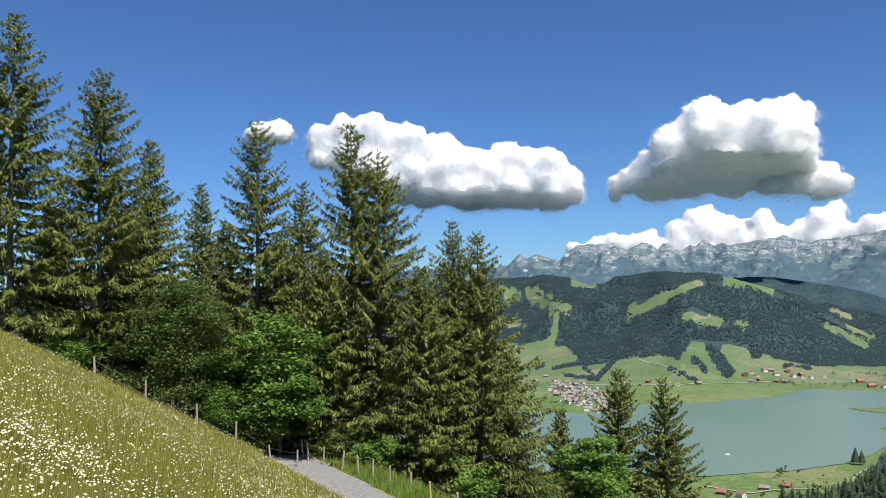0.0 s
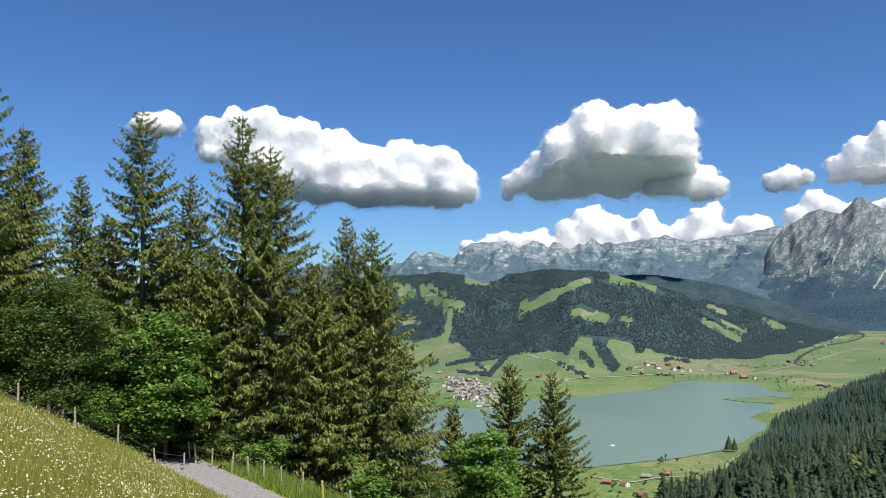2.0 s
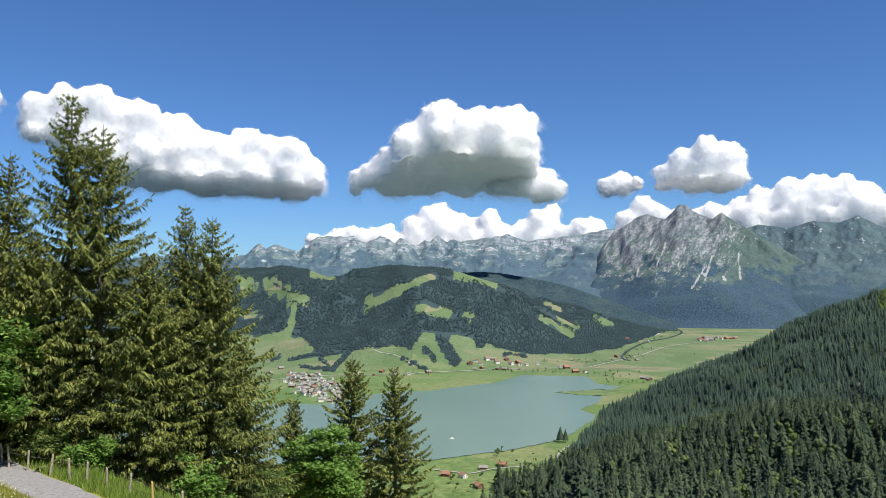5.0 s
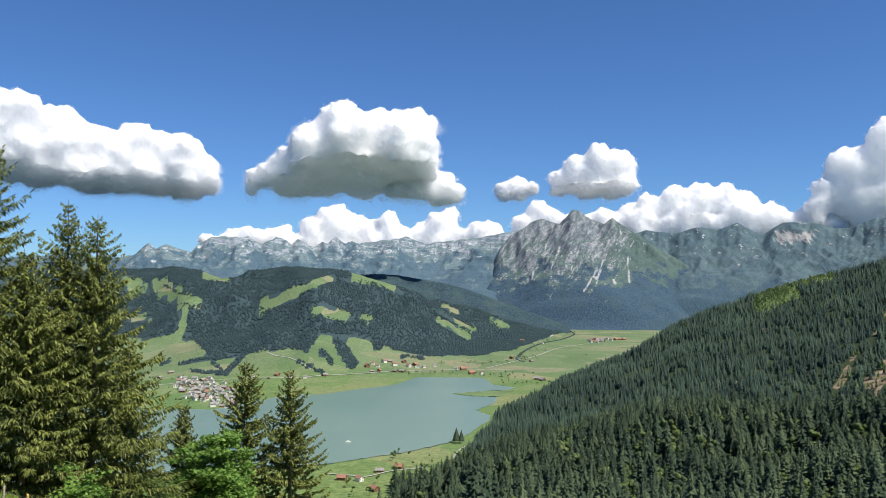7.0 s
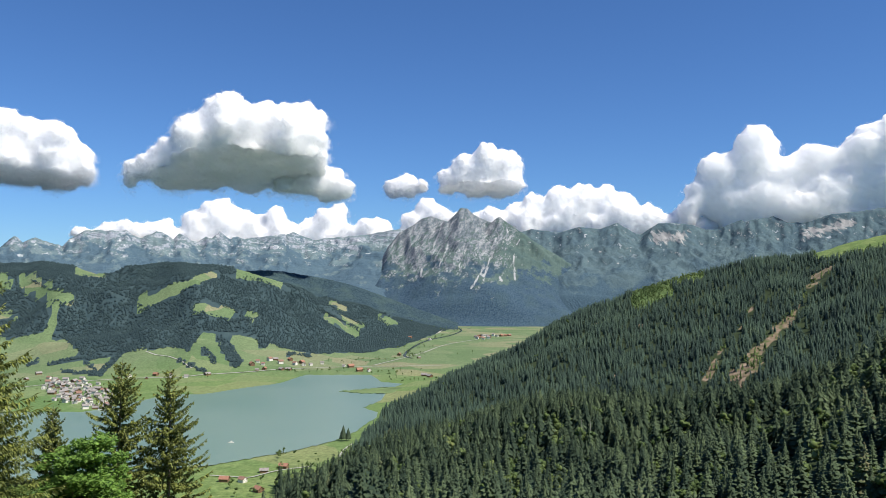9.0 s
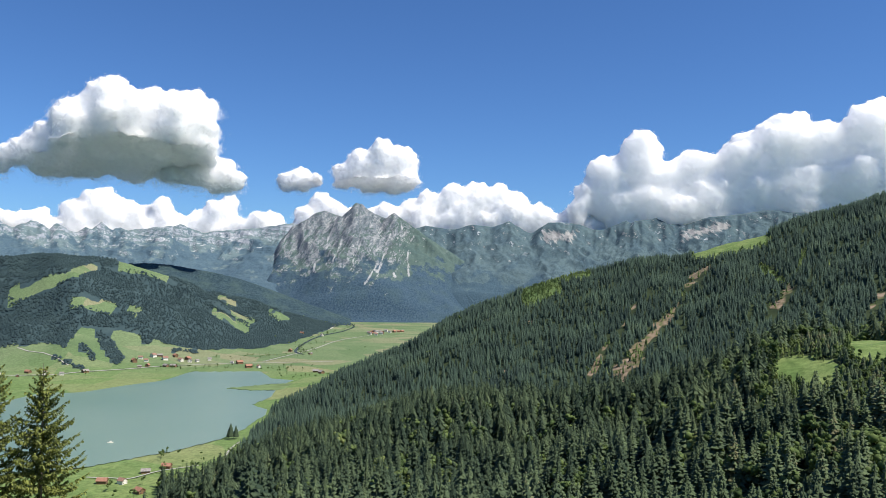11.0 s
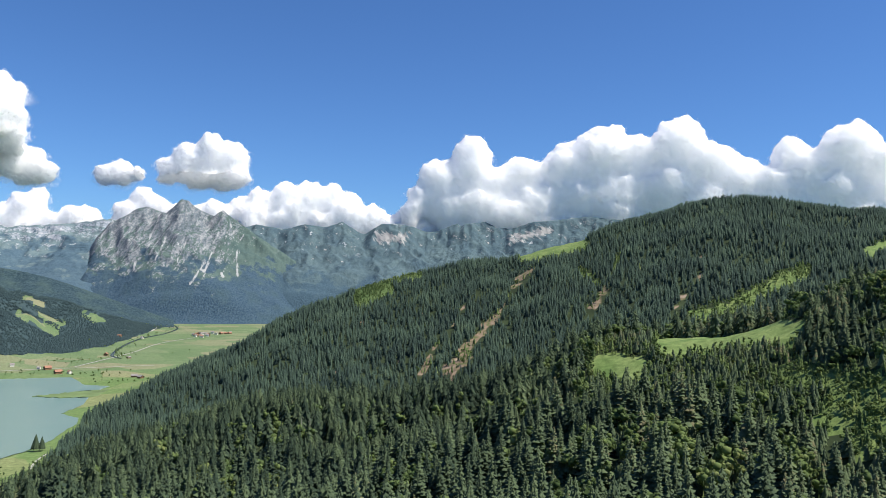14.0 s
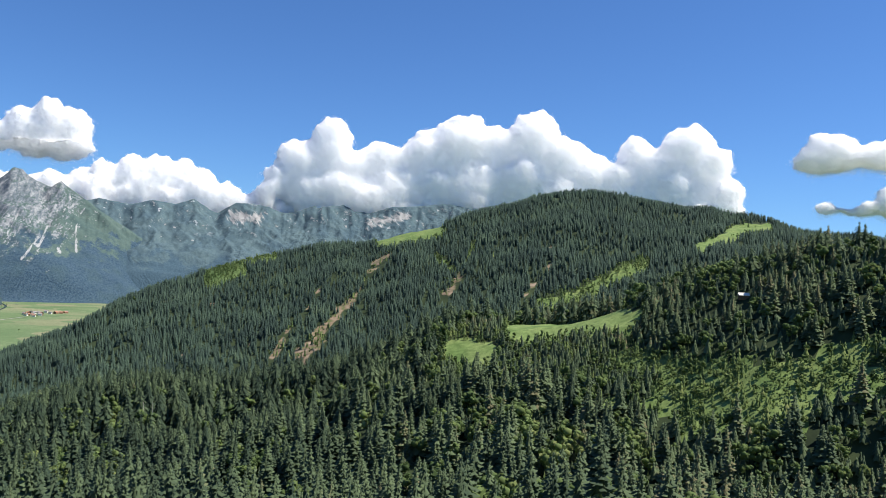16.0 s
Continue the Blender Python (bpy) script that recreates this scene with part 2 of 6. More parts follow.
M_GROUND = mat_ground()
M_SPRUCE = mat_leaf("spruce_needles", (0.018, 0.036, 0.012), (0.265, 0.3, 0.076), leaf=0.2)
M_FOREST = mat_wood("forest_needles", (0.037, 0.06, 0.042), (0.12, 0.165, 0.088), (0.165, 0.16, 0.092), 0.22)
# spur and far needles are bluer than the near wood: aerial haze as colour
M_SPUR = mat_wood("hazed_spur_needles", (0.036, 0.06, 0.054), (0.078, 0.122, 0.088), (0.12, 0.16, 0.09), 0.22, 0.2)
M_FARWOOD = mat_wood("hazed_far_needles", (0.036, 0.062, 0.072), (0.054, 0.088, 0.094), (0.07, 0.105, 0.098), 0.35, 0.15)
M_MAPLE = mat_leaf("maple_leaves", (0.065, 0.135, 0.03), (0.24, 0.4, 0.085), leaf=0.42)
M_WILLOW = mat_leaf("willow_leaves", (0.055, 0.095, 0.026), (0.17, 0.245, 0.065), leaf=0.4)
M_BROAD = mat_wood("broadleaf", (0.068, 0.112, 0.045), (0.175, 0.24, 0.088), (0.24, 0.28, 0.11), leaf=0.4)
M_BARK = mat_bark()
# mountain colours lean blue to paint in aerial haze, M_PALE is also paler
HAZED_FIRS = ((0.032, 0.062, 0.096), (0.066, 0.106, 0.146))
M_RIDGE = mat_rock("hazed_wooded_ridge", ((0.1, 0.12, 0.14), (0.16, 0.18, 0.2), (0.3, 0.3, 0.3)), ((0.022, 0.044, 0.06), (0.052, 0.084, 0.1)), ((0.09, 0.135, 0.11), (0.13, 0.17, 0.125)))
M_ROCK = mat_rock("hazed_grey_limestone", ((0.075, 0.1, 0.125), (0.15, 0.175, 0.2), (0.36, 0.37, 0.38)), HAZED_FIRS, ((0.065, 0.105, 0.105), (0.105, 0.15, 0.135)))
M_PALE = mat_rock("hazed_pale_limestone", ((0.2, 0.24, 0.29), (0.27, 0.305, 0.355), (0.39, 0.41, 0.44)), ((0.06, 0.105, 0.145), (0.088, 0.138, 0.178)), ((0.11, 0.165, 0.19), (0.15, 0.205, 0.215)), level=True)
M_ALP = mat_rock("hazed_alpine_turf", ((0.15, 0.18, 0.19), (0.23, 0.25, 0.26), (0.36, 0.355, 0.35)), ((0.048, 0.088, 0.122), (0.075, 0.12, 0.155)), ((0.062, 0.102, 0.132), (0.108, 0.158, 0.172)), -0.6)
M_CLOUD = mat_cloud("dense_cloud", 190.0, 0.94)
M_BANK = mat_cloud("low_cloud", 220.0, 0.945)
M_VAPOUR = mat_cloud("light_cloud", 450.0, 0.98)
M_MIST = mat_mist()
M_WATER = mat_water()
M_POST = mat_plain("weathered_wood", (0.36, 0.31, 0.25), 0.85, 0.35, 9.0)
M_POSTY = mat_plain("yellow_paint", (0.5, 0.35, 0.12), 0.6, 0.2, 9.0)
M_WIRE = mat_plain("wire", (0.2, 0.2, 0.2), 0.5, 0.2, 9.0, 0.6)
M_ROAD = mat_plain("gravel_road", (0.25, 0.245, 0.245), 0.95, 0.25, 5.0, bump=0.5)
M_WALLW = mat_plain("white_plaster", (0.75, 0.72, 0.66), 0.85, 0.1, 0.5)
M_WALLB = mat_plain("brown_timber", (0.2, 0.12, 0.07), 0.85, 0.3, 0.8)
M_ROOF = mat_plain("roof_tiles", (0.25, 0.15, 0.115), 0.85, 0.25, 0.6)
M_ROOFG = mat_plain("grey_roof", (0.25, 0.23, 0.22), 0.85, 0.25, 0.6)

# ======== the ground ========
LAKE_Z = EYE - 190.0


def lines(az):
    """The land's ridges and hollows on the bearing az, as (distance, height) from near to far."""
    def L(*p):
        return float(np.interp(az, p[0::2], p[1::2]))
    sx, cx = math.sin(radians(az)), math.cos(radians(az))
    plane = -0.482 * sx - 0.274 * cx
    out = [(0.5, 0.5 * plane), (30, 30 * plane), (56, 56 * plane), (100, 100 * plane * 1.05)]
    if az < -60 or az > 130:    # behind the viewpoint the hillside goes on
        up = max(-0.4, min(0.45, plane))
        return out + [(300, 300 * up), (700, 500 * up), (1500, 600 * up), (5200, 600 * up)]
    # near slope down to the valley or across to the wooded shoulder
    n_el = L(20, -18.2, 28, -14.9, 60, -14.6, 76, -12.6, 93, -11.0, 130, -8)
    out.append((350, rise(n_el, 350) - 22))
    if az < 24:
        foot = L(-60, 620, 17, 640, 24, 690)
        out += [(foot, LAKE_Z + 4), (foot + 90, LAKE_Z)]
    else:
        s_r = L(24, 690, 27.8, 840, 36, 800, 42, 750, 51, 700, 56, 680, 60, 660, 66, 640, 69, 620, 76, 600, 81, 600, 93, 550)
        s_el = L(24, -15.0, 27.8, -11.5, 36.6, -8.9, 42, -7.8, 51.3, -7.2, 56.5, -5.8, 60.4, -3.7, 64, -2.0, 66, -1.5, 69, -0.9, 76, 0.1, 78.5, 1.2, 81.3, 2.8, 83.4, 3.5, 86.6, 4.7, 89, 4.9, 93, 5.5)
        s_z = rise(s_el, s_r) - 17
        out.append((s_r, max(s_z, LAKE_Z)))
        out.append((s_r + 160, max(LAKE_Z, s_z - L(24, 2, 32, 8, 50, 32, 66, 45, 80, 40, 93, 40))))
        c_r = L(24, 900, 28, 1000, 32.7, 1150, 40, 1400, 50, 1500, 60, 1550, 71, 1600, 76, 1600, 84, 1700, 93, 1700)
        c_el = L(24, -13, 28, -10.4, 29.1, -9.9, 32.7, -7.8, 34.6, -6.2, 38.4, -4.25, 40.8, -3.0, 44.3, -0.9, 47.5, 0.55, 49.5, 1.2, 52, 1.6, 56.3, 2.75, 59, 2.65, 61, 3.3, 63.5, 3.75, 64.8, 4.8, 67.4, 5.6, 71.2, 6.65, 74, 6.7, 76.5, 6.6, 79.3, 6.1, 82.6, 5.4, 84, 4.9, 86, 4.7, 93, 4.0)
        c_z = rise(c_el, c_r) - L(24, 14, 36, 10, 58.2, 9, 59.6, -4, 63.2, -6, 64.2, 4, 68, 0, 78, 0, 80, 2, 83, -5, 86, -5, 88, 12)
        out += [(c_r, max(LAKE_Z, c_z)), (c_r + 420, max(LAKE_Z, c_z - 160))]
    if az < 45:
        b_el = L(-60, -5.1, 5.7, -5.15, 9, -5.6, 12.7, -5.9, 17, -6.3, 20, -5.95, 22.6, -5.75, 25.8, -5.3, 30.6, -4.5, 33.8, -3.65, 36, -3.3, 45, -2.9)
        b_r = 190 / math.tan(radians(-b_el))
        k_el = L(-60, 0.6, -10, 1.2, 3.9, 1.6, 7, 1.95, 10.7, 1.7, 13.7, 1.85, 16, 2.05, 18.5, 1.9, 20, 1.5, 22.5, 0.75, 24.3, 0.05, 26.6, -0.55, 29.8, -1.55, 33, -2.75, 34.2, -3.2, 36, -3.3, 45, -2.95)
        k_r = b_r + L(4, 850, 20, 850, 26, 750, 30, 600, 34, 300, 36, 100, 45, 100)
        k_z = max(LAKE_Z, rise(k_el, k_r) - 9)
        out += [(b_r - 150, LAKE_Z + 1), (b_r, LAKE_Z + 6)]
        if k_z > LAKE_Z + 10:
            out.append((b_r + 0.5 * (k_r - b_r), LAKE_Z + 0.52 * (k_z - LAKE_Z)))
        out += [(k_r, k_z), (k_r + 500, max(LAKE_Z, k_z - 120))]
    out += [(3720, LAKE_Z + 2), (5200, LAKE_Z)]
    return out


AZS = np.concatenate([np.arange(-40, 100.01, 0.32), np.arange(103, 318, 5.0)])
RS = np.exp(np.linspace(np.log(0.5), np.log(5200), 450))


def build_heights():
    Z = np.zeros((len(AZS), len(RS)))
    for i, az in enumerate(AZS):
        a = az if az <= 180 else az - 360
        pts = sorted(lines(a))
        Z[i] = np.interp(RS, [p[0] for p in pts], [p[1] for p in pts])
    k = np.exp(-0.5 * (np.arange(-6, 7) / 2.2) ** 2)
    k /= k.sum()
    pad = np.pad(Z, ((0, 0), (6, 6)), mode="edge")
    Z = sum(w * pad[:, j:j + len(RS)] for j, w in enumerate(k))
    n_in = int(np.sum(AZS <= 100.02))
    inner = np.pad(Z[:n_in], ((6, 6), (0, 0)), mode="edge")
    Z[:n_in] = sum(w * inner[j:j + n_in] for j, w in enumerate(k))
    A, R = np.meshgrid(AZS, RS, indexing="ij")
    X, Y = bearing(A, R)
    high = smoothstep(LAKE_Z + 4, LAKE_Z + 30, Z)
    Z = Z + fbm(X / 140, Y / 140, 4, 3) * np.clip((R - 80) * 0.02, 0, 9) * high
    Z = Z + fbm(X / 6, Y / 6, 3, 5) * 0.12 * smoothstep(4, 12, R) * (R < 400)
    # folds in the hill over the lake, below its own skyline
    hill = (R > 1500) & (R < 3500) & (A < 40)
    top = np.where(hill, (Z - EYE) / R, -9).max(axis=1, keepdims=True)
    fold = (ridged(X / 330, Y / 330, 3, 14) - 0.55) * 75 + fbm(X / 90, Y / 90, 2, 15) * 10
    lift = Z + fold * smoothstep(LAKE_Z + 10, LAKE_Z + 90, Z)
    Z = np.where(hill, np.minimum(lift, np.maximum(Z, EYE + top * R - 3)), Z)
    # the lane is a level shelf cut along the slope
    d = Z - ROAD_Z
    shelf = (R < 75) & (Y > -30) & (X > -22)
    cut = ROAD_Z + np.where(d > 0, np.interp(d, [0, 0.5, 1.2], [0, 0.06, 1.2]), -np.interp(-d, [0, 2.8, 4.4], [0, 0.3, 4.4]))
    Z = np.where(shelf & (d < 1.2) & (d > -4.4), cut, Z)
    return X, Y, Z


ROAD_Z = -9.2
GX, GY, GZ = build_heights()
_azk = AZS


def ground_z(x, y):
    """Height of the ground under points."""
    x, y = np.atleast_1d(np.asarray(x, float)), np.atleast_1d(np.asarray(y, float))
    az = np.degrees(np.arctan2(x, y))
    az = np.where(az < -40, az + 360, az)
    r = np.clip(np.hypot(x, y), 0.5, 5199)
    fi = np.interp(az, _azk, np.arange(len(_azk)))
    fj = np.log(r / 0.5) / np.log(5200 / 0.5) * (len(RS) - 1)
    i, j = np.minimum(fi.astype(int), len(_azk) - 2), np.minimum(fj.astype(int), len(RS) - 2)
    u, v = fi - i, fj - j
    return (GZ[i, j] * (1 - u) + GZ[i + 1, j] * u) * (1 - v) + (GZ[i, j + 1] * (1 - u) + GZ[i + 1, j + 1] * u) * v


def on_slope(az, el, r0=250.0):
    """The first place on the bearing az, beyond r0, where the ground is seen under the angle el."""
    r = np.arange(r0, 1900, 3.0)
    x, y = bearing(az, r)
    e = np.degrees(np.arctan2(ground_z(x, y) - EYE, r))
    k = int(np.argmax(e >= el)) if (e >= el).any() else int(np.argmax(e))
    return float(x[k]), float(y[k])


# huts in the woods: bearing, height angle, search from this distance
HUTS = [(72.5, -2.5, 560), (84.5, -0.55, 300), (53.5, -7.5, 760)]


def beside_hut(x, y):
    """Where the trees were felled round and before the huts."""
    m = np.zeros(len(x), bool)
    for az, el, r0 in HUTS:
        hx, hy = on_slope(az, el, r0)
        d = math.hypot(hx, hy)
        u, v = hx / d, hy / d
        ahead, aside = x * u + y * v - d, np.abs(x * v - y * u)
        m |= (aside < 5) & (ahead < 6) & (ahead > -26)
    return m


# pastures in the woods: bearing and height angle of both ends, half width (degrees)
HILL_PASTURES = [
    (19.7, 0.95, 22.4, 0.3, 0.42), (17.2, -1.85, 19.3, -2.35, 0.26), (9.3, 0.5, 10.7, 0.45, 0.2),
    (4.28, 0.25, 4.81, -0.4, 0.36), (4.92, 0.18, 5.52, -0.03, 0.2), (6.11, 0.05, 6.46, -0.46, 0.33), (6.53, -0.54, 7.48, -1.01, 0.39), (7.35, -0.91, 8.86, -1.1, 0.26),
    (6.57, 0.28, 7.6, -0.24, 0.16), (8.05, -1.73, 7.96, -2.4, 0.25), (7.96, -2.4, 7.88, -3.22, 0.28), (7.82, -3.36, 7.02, -3.72, 0.26), (6.89, -3.79, 5.56, -3.9, 0.3),
    (13.44, -1.25, 15.22, -0.65, 0.43), (15.06, -0.57, 18.01, 0.56, 0.28), (11.19, -1.36, 12.05, -1.13, 0.13), (9.23, 0.71, 10.71, 0.61, 0.16), (9.85, 1.23, 9.96, 0.85, 0.23),
    (16.83, -1.83, 17.51, -1.43, 0.2), (17.52, -1.51, 19.23, -2.23, 0.23), (19.79, 1.38, 21.46, 0.8, 0.36), (19.03, 0.41, 20.59, 0.58, 0.16), (20.25, -2.31, 20.72, -2.39, 0.13),
    (4.74, -2.44, 5.85, -2.33, 0.2), (19.88, 1.21, 21.77, 0.8, 0.39), (20.23, 0.69, 20.92, 0.53, 0.28), (21.61, 0.19, 22.99, -0.54, 0.18), (22.81, 0.28, 24.03, -0.06, 0.11),
    (25.96, -1.39, 27.02, -1.92, 0.18), (25.54, -2.41, 27.74, -3.63, 0.25), (25.62, -1.85, 28.36, -3.24, 0.11), (29.4, -2.31, 30.56, -2.83, 0.18), (20.03, -2.25, 20.63, -2.42, 0.14)]
HILL_COPSES = [(18.5, -4.05, 19.5, -5.5, 0.36), (17.3, -4.65, 18.0, -5.4, 0.2), (16.2, -4.35, 16.25, -4.6, 0.2), (15.8, -5.4, 17.4, -6.1, 0.13), (21.0, -3.9, 21.3, -4.3, 0.3), (7.8, -5.4, 9.8, -4.95, 0.1),
               (8.5, -5.85, 10.8, -6.1, 0.1), (10.8, -6.1, 12.05, -4.8, 0.16), (6.6, -5.4, 7.1, -5.1, 0.1), (9.9, -5.3, 10.5, -5.9, 0.1), (26.0, -4.6, 30.0, -4.3, 0.1), (23.0, -5.0, 24.5, -5.2, 0.12), (20.6, 0.75, 21.8, 0.6, 0.12)]
BUSHY = [(47.6, -0.3, 51.5, 0.9, 0.5), (47.6, -1.2, 49.5, -0.6, 0.5), (71.0, -1.6, 74.5, -0.6, 0.5), (74.0, -0.6, 77.8, 1.3, 0.55), (63.3, 1.4, 64.4, 0.4, 0.3), (65.5, 1.0, 65.9, 2.4, 0.15)]
SPUR_CLEARINGS = [(59.4, 2.3, 63.3, 3.25, 0.5), (83.8, 4.1, 85.8, 4.3, 0.35), (81.6, 2.8, 84.0, 4.0, 0.35)]
SHOULDER_MEADOWS = [(69.4, -3.5, 76.6, -2.5, 0.85), (74, -2.7, 77.6, -2.1, 0.5), (65.0, -5.3, 67.2, -5.5, 0.8), (53.5, -7.35, 54.4, -7.2, 0.25)]
NEAR_CLEARINGS = [(77.0, -5.5, 88.0, -5.2, 0.7), (80.0, -7.4, 92.0, -5.2, 1.3), (81.0, -9.3, 88.0, -7.8, 0.9), (88.5, -4.6, 93.0, -2.7, 0.6), (76.0, -8.2, 80.0, -8.6, 0.6)]
SLIDES = [(59.79, 1.35, 58.67, 0.36, 0.28), (58.67, 0.36, 57.99, -1.13, 0.14), (57.99, -1.13, 57.3, -2.01, 0.12), (57.3, -2.01, 56.37, -3.15, 0.26), (56.37, -3.15, 55.43, -4.43, 0.34), (55.43, -4.43, 54.72, -5.46, 0.42), (54.72, -5.46, 54.0, -6.6, 0.55),
          (55.2, -1.2, 54.74, -1.95, 0.08), (54.4, -2.5, 53.8, -3.4, 0.1), (53.2, -4.3, 52.56, -5.31, 0.16), (52.56, -5.31, 51.95, -6.4, 0.3), (64.9, -0.1, 63.9, -1.4, 0.3), (71.4, 1.4, 70.5, 0.1, 0.16), (70.3, -0.2, 69.8, -0.8, 0.2)]


def inside(az, el, shapes):
    m = np.full(np.shape(az), -9.0)
    for a0, e0, a1, e1, w in shapes:
        m = np.maximum(m, 1 - capsule(az, el, a0, e0, a1, e1) / w)
    return m


def forest_mask(x, y, z):
    """1 where trees stand, 0 on open land, and a second mask of bare soil."""
    az, r = np.degrees(np.arctan2(x, y)), np.hypot(x, y)
    el = np.degrees(np.arctan2(z - EYE, r))
    wob = fbm(x / 90, y / 90, 3, 8) * 0.12
    # the hill over the lake: woods above a wavy border
    border = np.interp(az, [-40, 3.9, 7.2, 8.8, 10.1, 12.4, 14.7, 16.4, 17.2, 19.4, 20.7, 22.5, 25.0, 27.8, 30.6, 33, 34.6, 46],
                       [-3.5, -3.6, -3.5, -3.9, -5.2, -4.8, -4.5, -4.6, -3.4, -3.4, -3.9, -4.6, -4.9, -5.0, -4.55, -3.7, -3.1, -2.9])
    hill = smoothstep(-0.1, 0.1, el + wob - border)
    hill = np.where(inside(az, el + wob * 0.5, HILL_PASTURES) > 0, 0.0, hill)
    hill = np.where(inside(az, el + wob * 0.5, HILL_COPSES) > 0, 1.0, hill)
    f = np.where((r > 1500) & (az < 37), hill, 0.0)
    f = np.where((r > 3500) & (az >= 30), 0.0, f)
    c_r = np.interp(az, [24, 28, 32.7, 40, 50, 60, 71, 84, 93], [900, 1000, 1150, 1400, 1500, 1550, 1600, 1700, 1700])
    s_r = np.interp(az, [24, 27.8, 36, 51, 60, 69, 76, 93], [690, 840, 800, 700, 660, 620, 600, 550])
    wood = (az > 22.5) & (r > 230) & (r < c_r + 150) & (z > LAKE_Z + np.where(r > 780, 1.5, 0.5))
    f = np.where(wood, 1.0, f)
    w3 = wob * 1.2
    far = wood & (r > s_r + 60)
    f = np.where(far & (inside(az, el + w3, SPUR_CLEARINGS) > -0.15), 0.3, f)
    f = np.where(far & (inside(az, el + w3, SPUR_CLEARINGS) > 0.1), 0.0, f)
    f = np.where(far & (inside(az, el + w3 * 2, BUSHY) > 0), 0.3, f)
    near = wood & (r <= s_r + 60)
    f = np.where(near & (inside(az, el + w3 * 2, SHOULDER_MEADOWS) > -0.35), 0.3, f)
    f = np.where(near & (inside(az, el + w3 * 2, SHOULDER_MEADOWS) > 0), 0.0, f)
    f = np.where(near & (inside(az, el + w3 * 3, NEAR_CLEARINGS) > 0), 0.18, f)
    f = np.where((az > 3) & (az <= 22.5) & (r > 110) & (r < 560), 1.0, f)
    f = np.where((az < 3) & (az > -45) & (r > 58) & (r < 560), 1.0, f)
    soil = np.where(far, np.clip(0.36 + 0.6 * np.maximum(inside(az, el + w3, SLIDES), -1) + 0.9 * fbm(x / 20, y / 20, 3, 61), 0, 1), 0.0)
    return f, soil


def build_ground():
    na, nr = GX.shape
    V = np.stack([GX, GY, GZ], -1).reshape(-1, 3)
    i, j = np.meshgrid(np.arange(na), np.arange(nr - 1), indexing="ij")
    i2 = (i + 1) % na
    F = np.stack([i * nr + j, i * nr + j + 1, i2 * nr + j + 1, i2 * nr + j], -1).reshape(-1, 4)
    V = np.concatenate([V, [[0, 0, 0]]])
    c = len(V) - 1
    k = np.arange(na)
    F = np.concatenate([F, np.stack([np.full(na, c), k * nr, ((k + 1) % na) * nr, ((k + 1) % na) * nr], -1)])
    F[-na:, 3] = c
    tri = F[-na:, :3]
    F = F[:-na]
    mid = np.concatenate([V, (V[tri[:, 1]] + V[tri[:, 2]]) / 2])
    F = np.concatenate([F, np.stack([tri[:, 0], tri[:, 1], np.arange(len(V), len(V) + na), tri[:, 2]], -1)])
    V = mid
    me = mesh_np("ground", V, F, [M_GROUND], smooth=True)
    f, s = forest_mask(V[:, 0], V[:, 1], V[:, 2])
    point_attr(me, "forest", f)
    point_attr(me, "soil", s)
    # "high" grows with distance and blends in the haze-tinted far colours
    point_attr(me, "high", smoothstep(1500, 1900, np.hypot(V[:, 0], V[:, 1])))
    dist, way = np.hypot(V[:, 0], V[:, 1]), V[:, 0] / np.maximum(V[:, 1], 1)
    # share of lush green, falling off with distance from the viewpoint
    nearness = 1 - 0.6 * smoothstep(700, 1000, dist) - 0.4 * smoothstep(1500, 1900, dist)
    point_attr(me, "lush", np.maximum(smoothstep(1.0, 1.3, way), nearness * smoothstep(0.15, 0.25, way)))
    point_attr(me, "near", 1 - smoothstep(70, 200, np.hypot(V[:, 0], V[:, 1])))
    ob = tagged(new("ground", me), "alpine meadow and valley floor of green and straw-coloured grass", "ground", kind="structure")
    return ob


build_ground()

# ======== the lake ========
LAKE = [(-25, -12.5), (-5, -12.6), (17.5, -12.36), (20.2, -12.03), (23.4, -11.6), (26.2, -11.0), (27.8, -10.35), (28.6, -9.8), (29.8, -9.16), (28.3, -8.75),
        (29.6, -8.2), (32.4, -7.64), (32.6, -7.2), (29.6, -6.95), (28.8, -6.45), (25.8, -6.46), (22.6, -6.43), (20.2, -6.62),
        (18.6, -7.0), (17.0, -7.3), (14.7, -7.65), (11.2, -8.33), (9.7, -8.47), (4, -8.2), (-5, -7.6), (-25, -7.4)]


def build_lake():
    pts = []
    for (a0, e0), (a1, e1) in zip(LAKE, LAKE[1:] + LAKE[:1]):
        for k in range(10):
            u = k / 10
            az, el = a0 + (a1 - a0) * u, e0 + (e1 - e0) * u
            r = 189.2 / math.tan(radians(-el))
            r *= 1 + 0.006 * noise.fractal(Vector((az * 3, el * 6, 0)), 1.0, 2.0, 3)
            pts.append((*bearing(az, r), LAKE_Z + 0.8))
    bm = bmesh.new()
    face = bm.faces.new([bm.verts.new(p) for p in pts])
    if face.normal.z < 0:
        face.normal_flip()
    bmesh.ops.triangulate(bm, faces=[face])
    me = bpy.data.meshes.new("lake")
    bm.to_mesh(me)
    me.materials.append(M_WATER)
    for p in me.polygons:
        if p.normal.z < 0:
            p.flip()
    tagged(new("lake", me), "calm pale grey-green mountain lake in the valley", "lake", kind="structure")


build_lake()


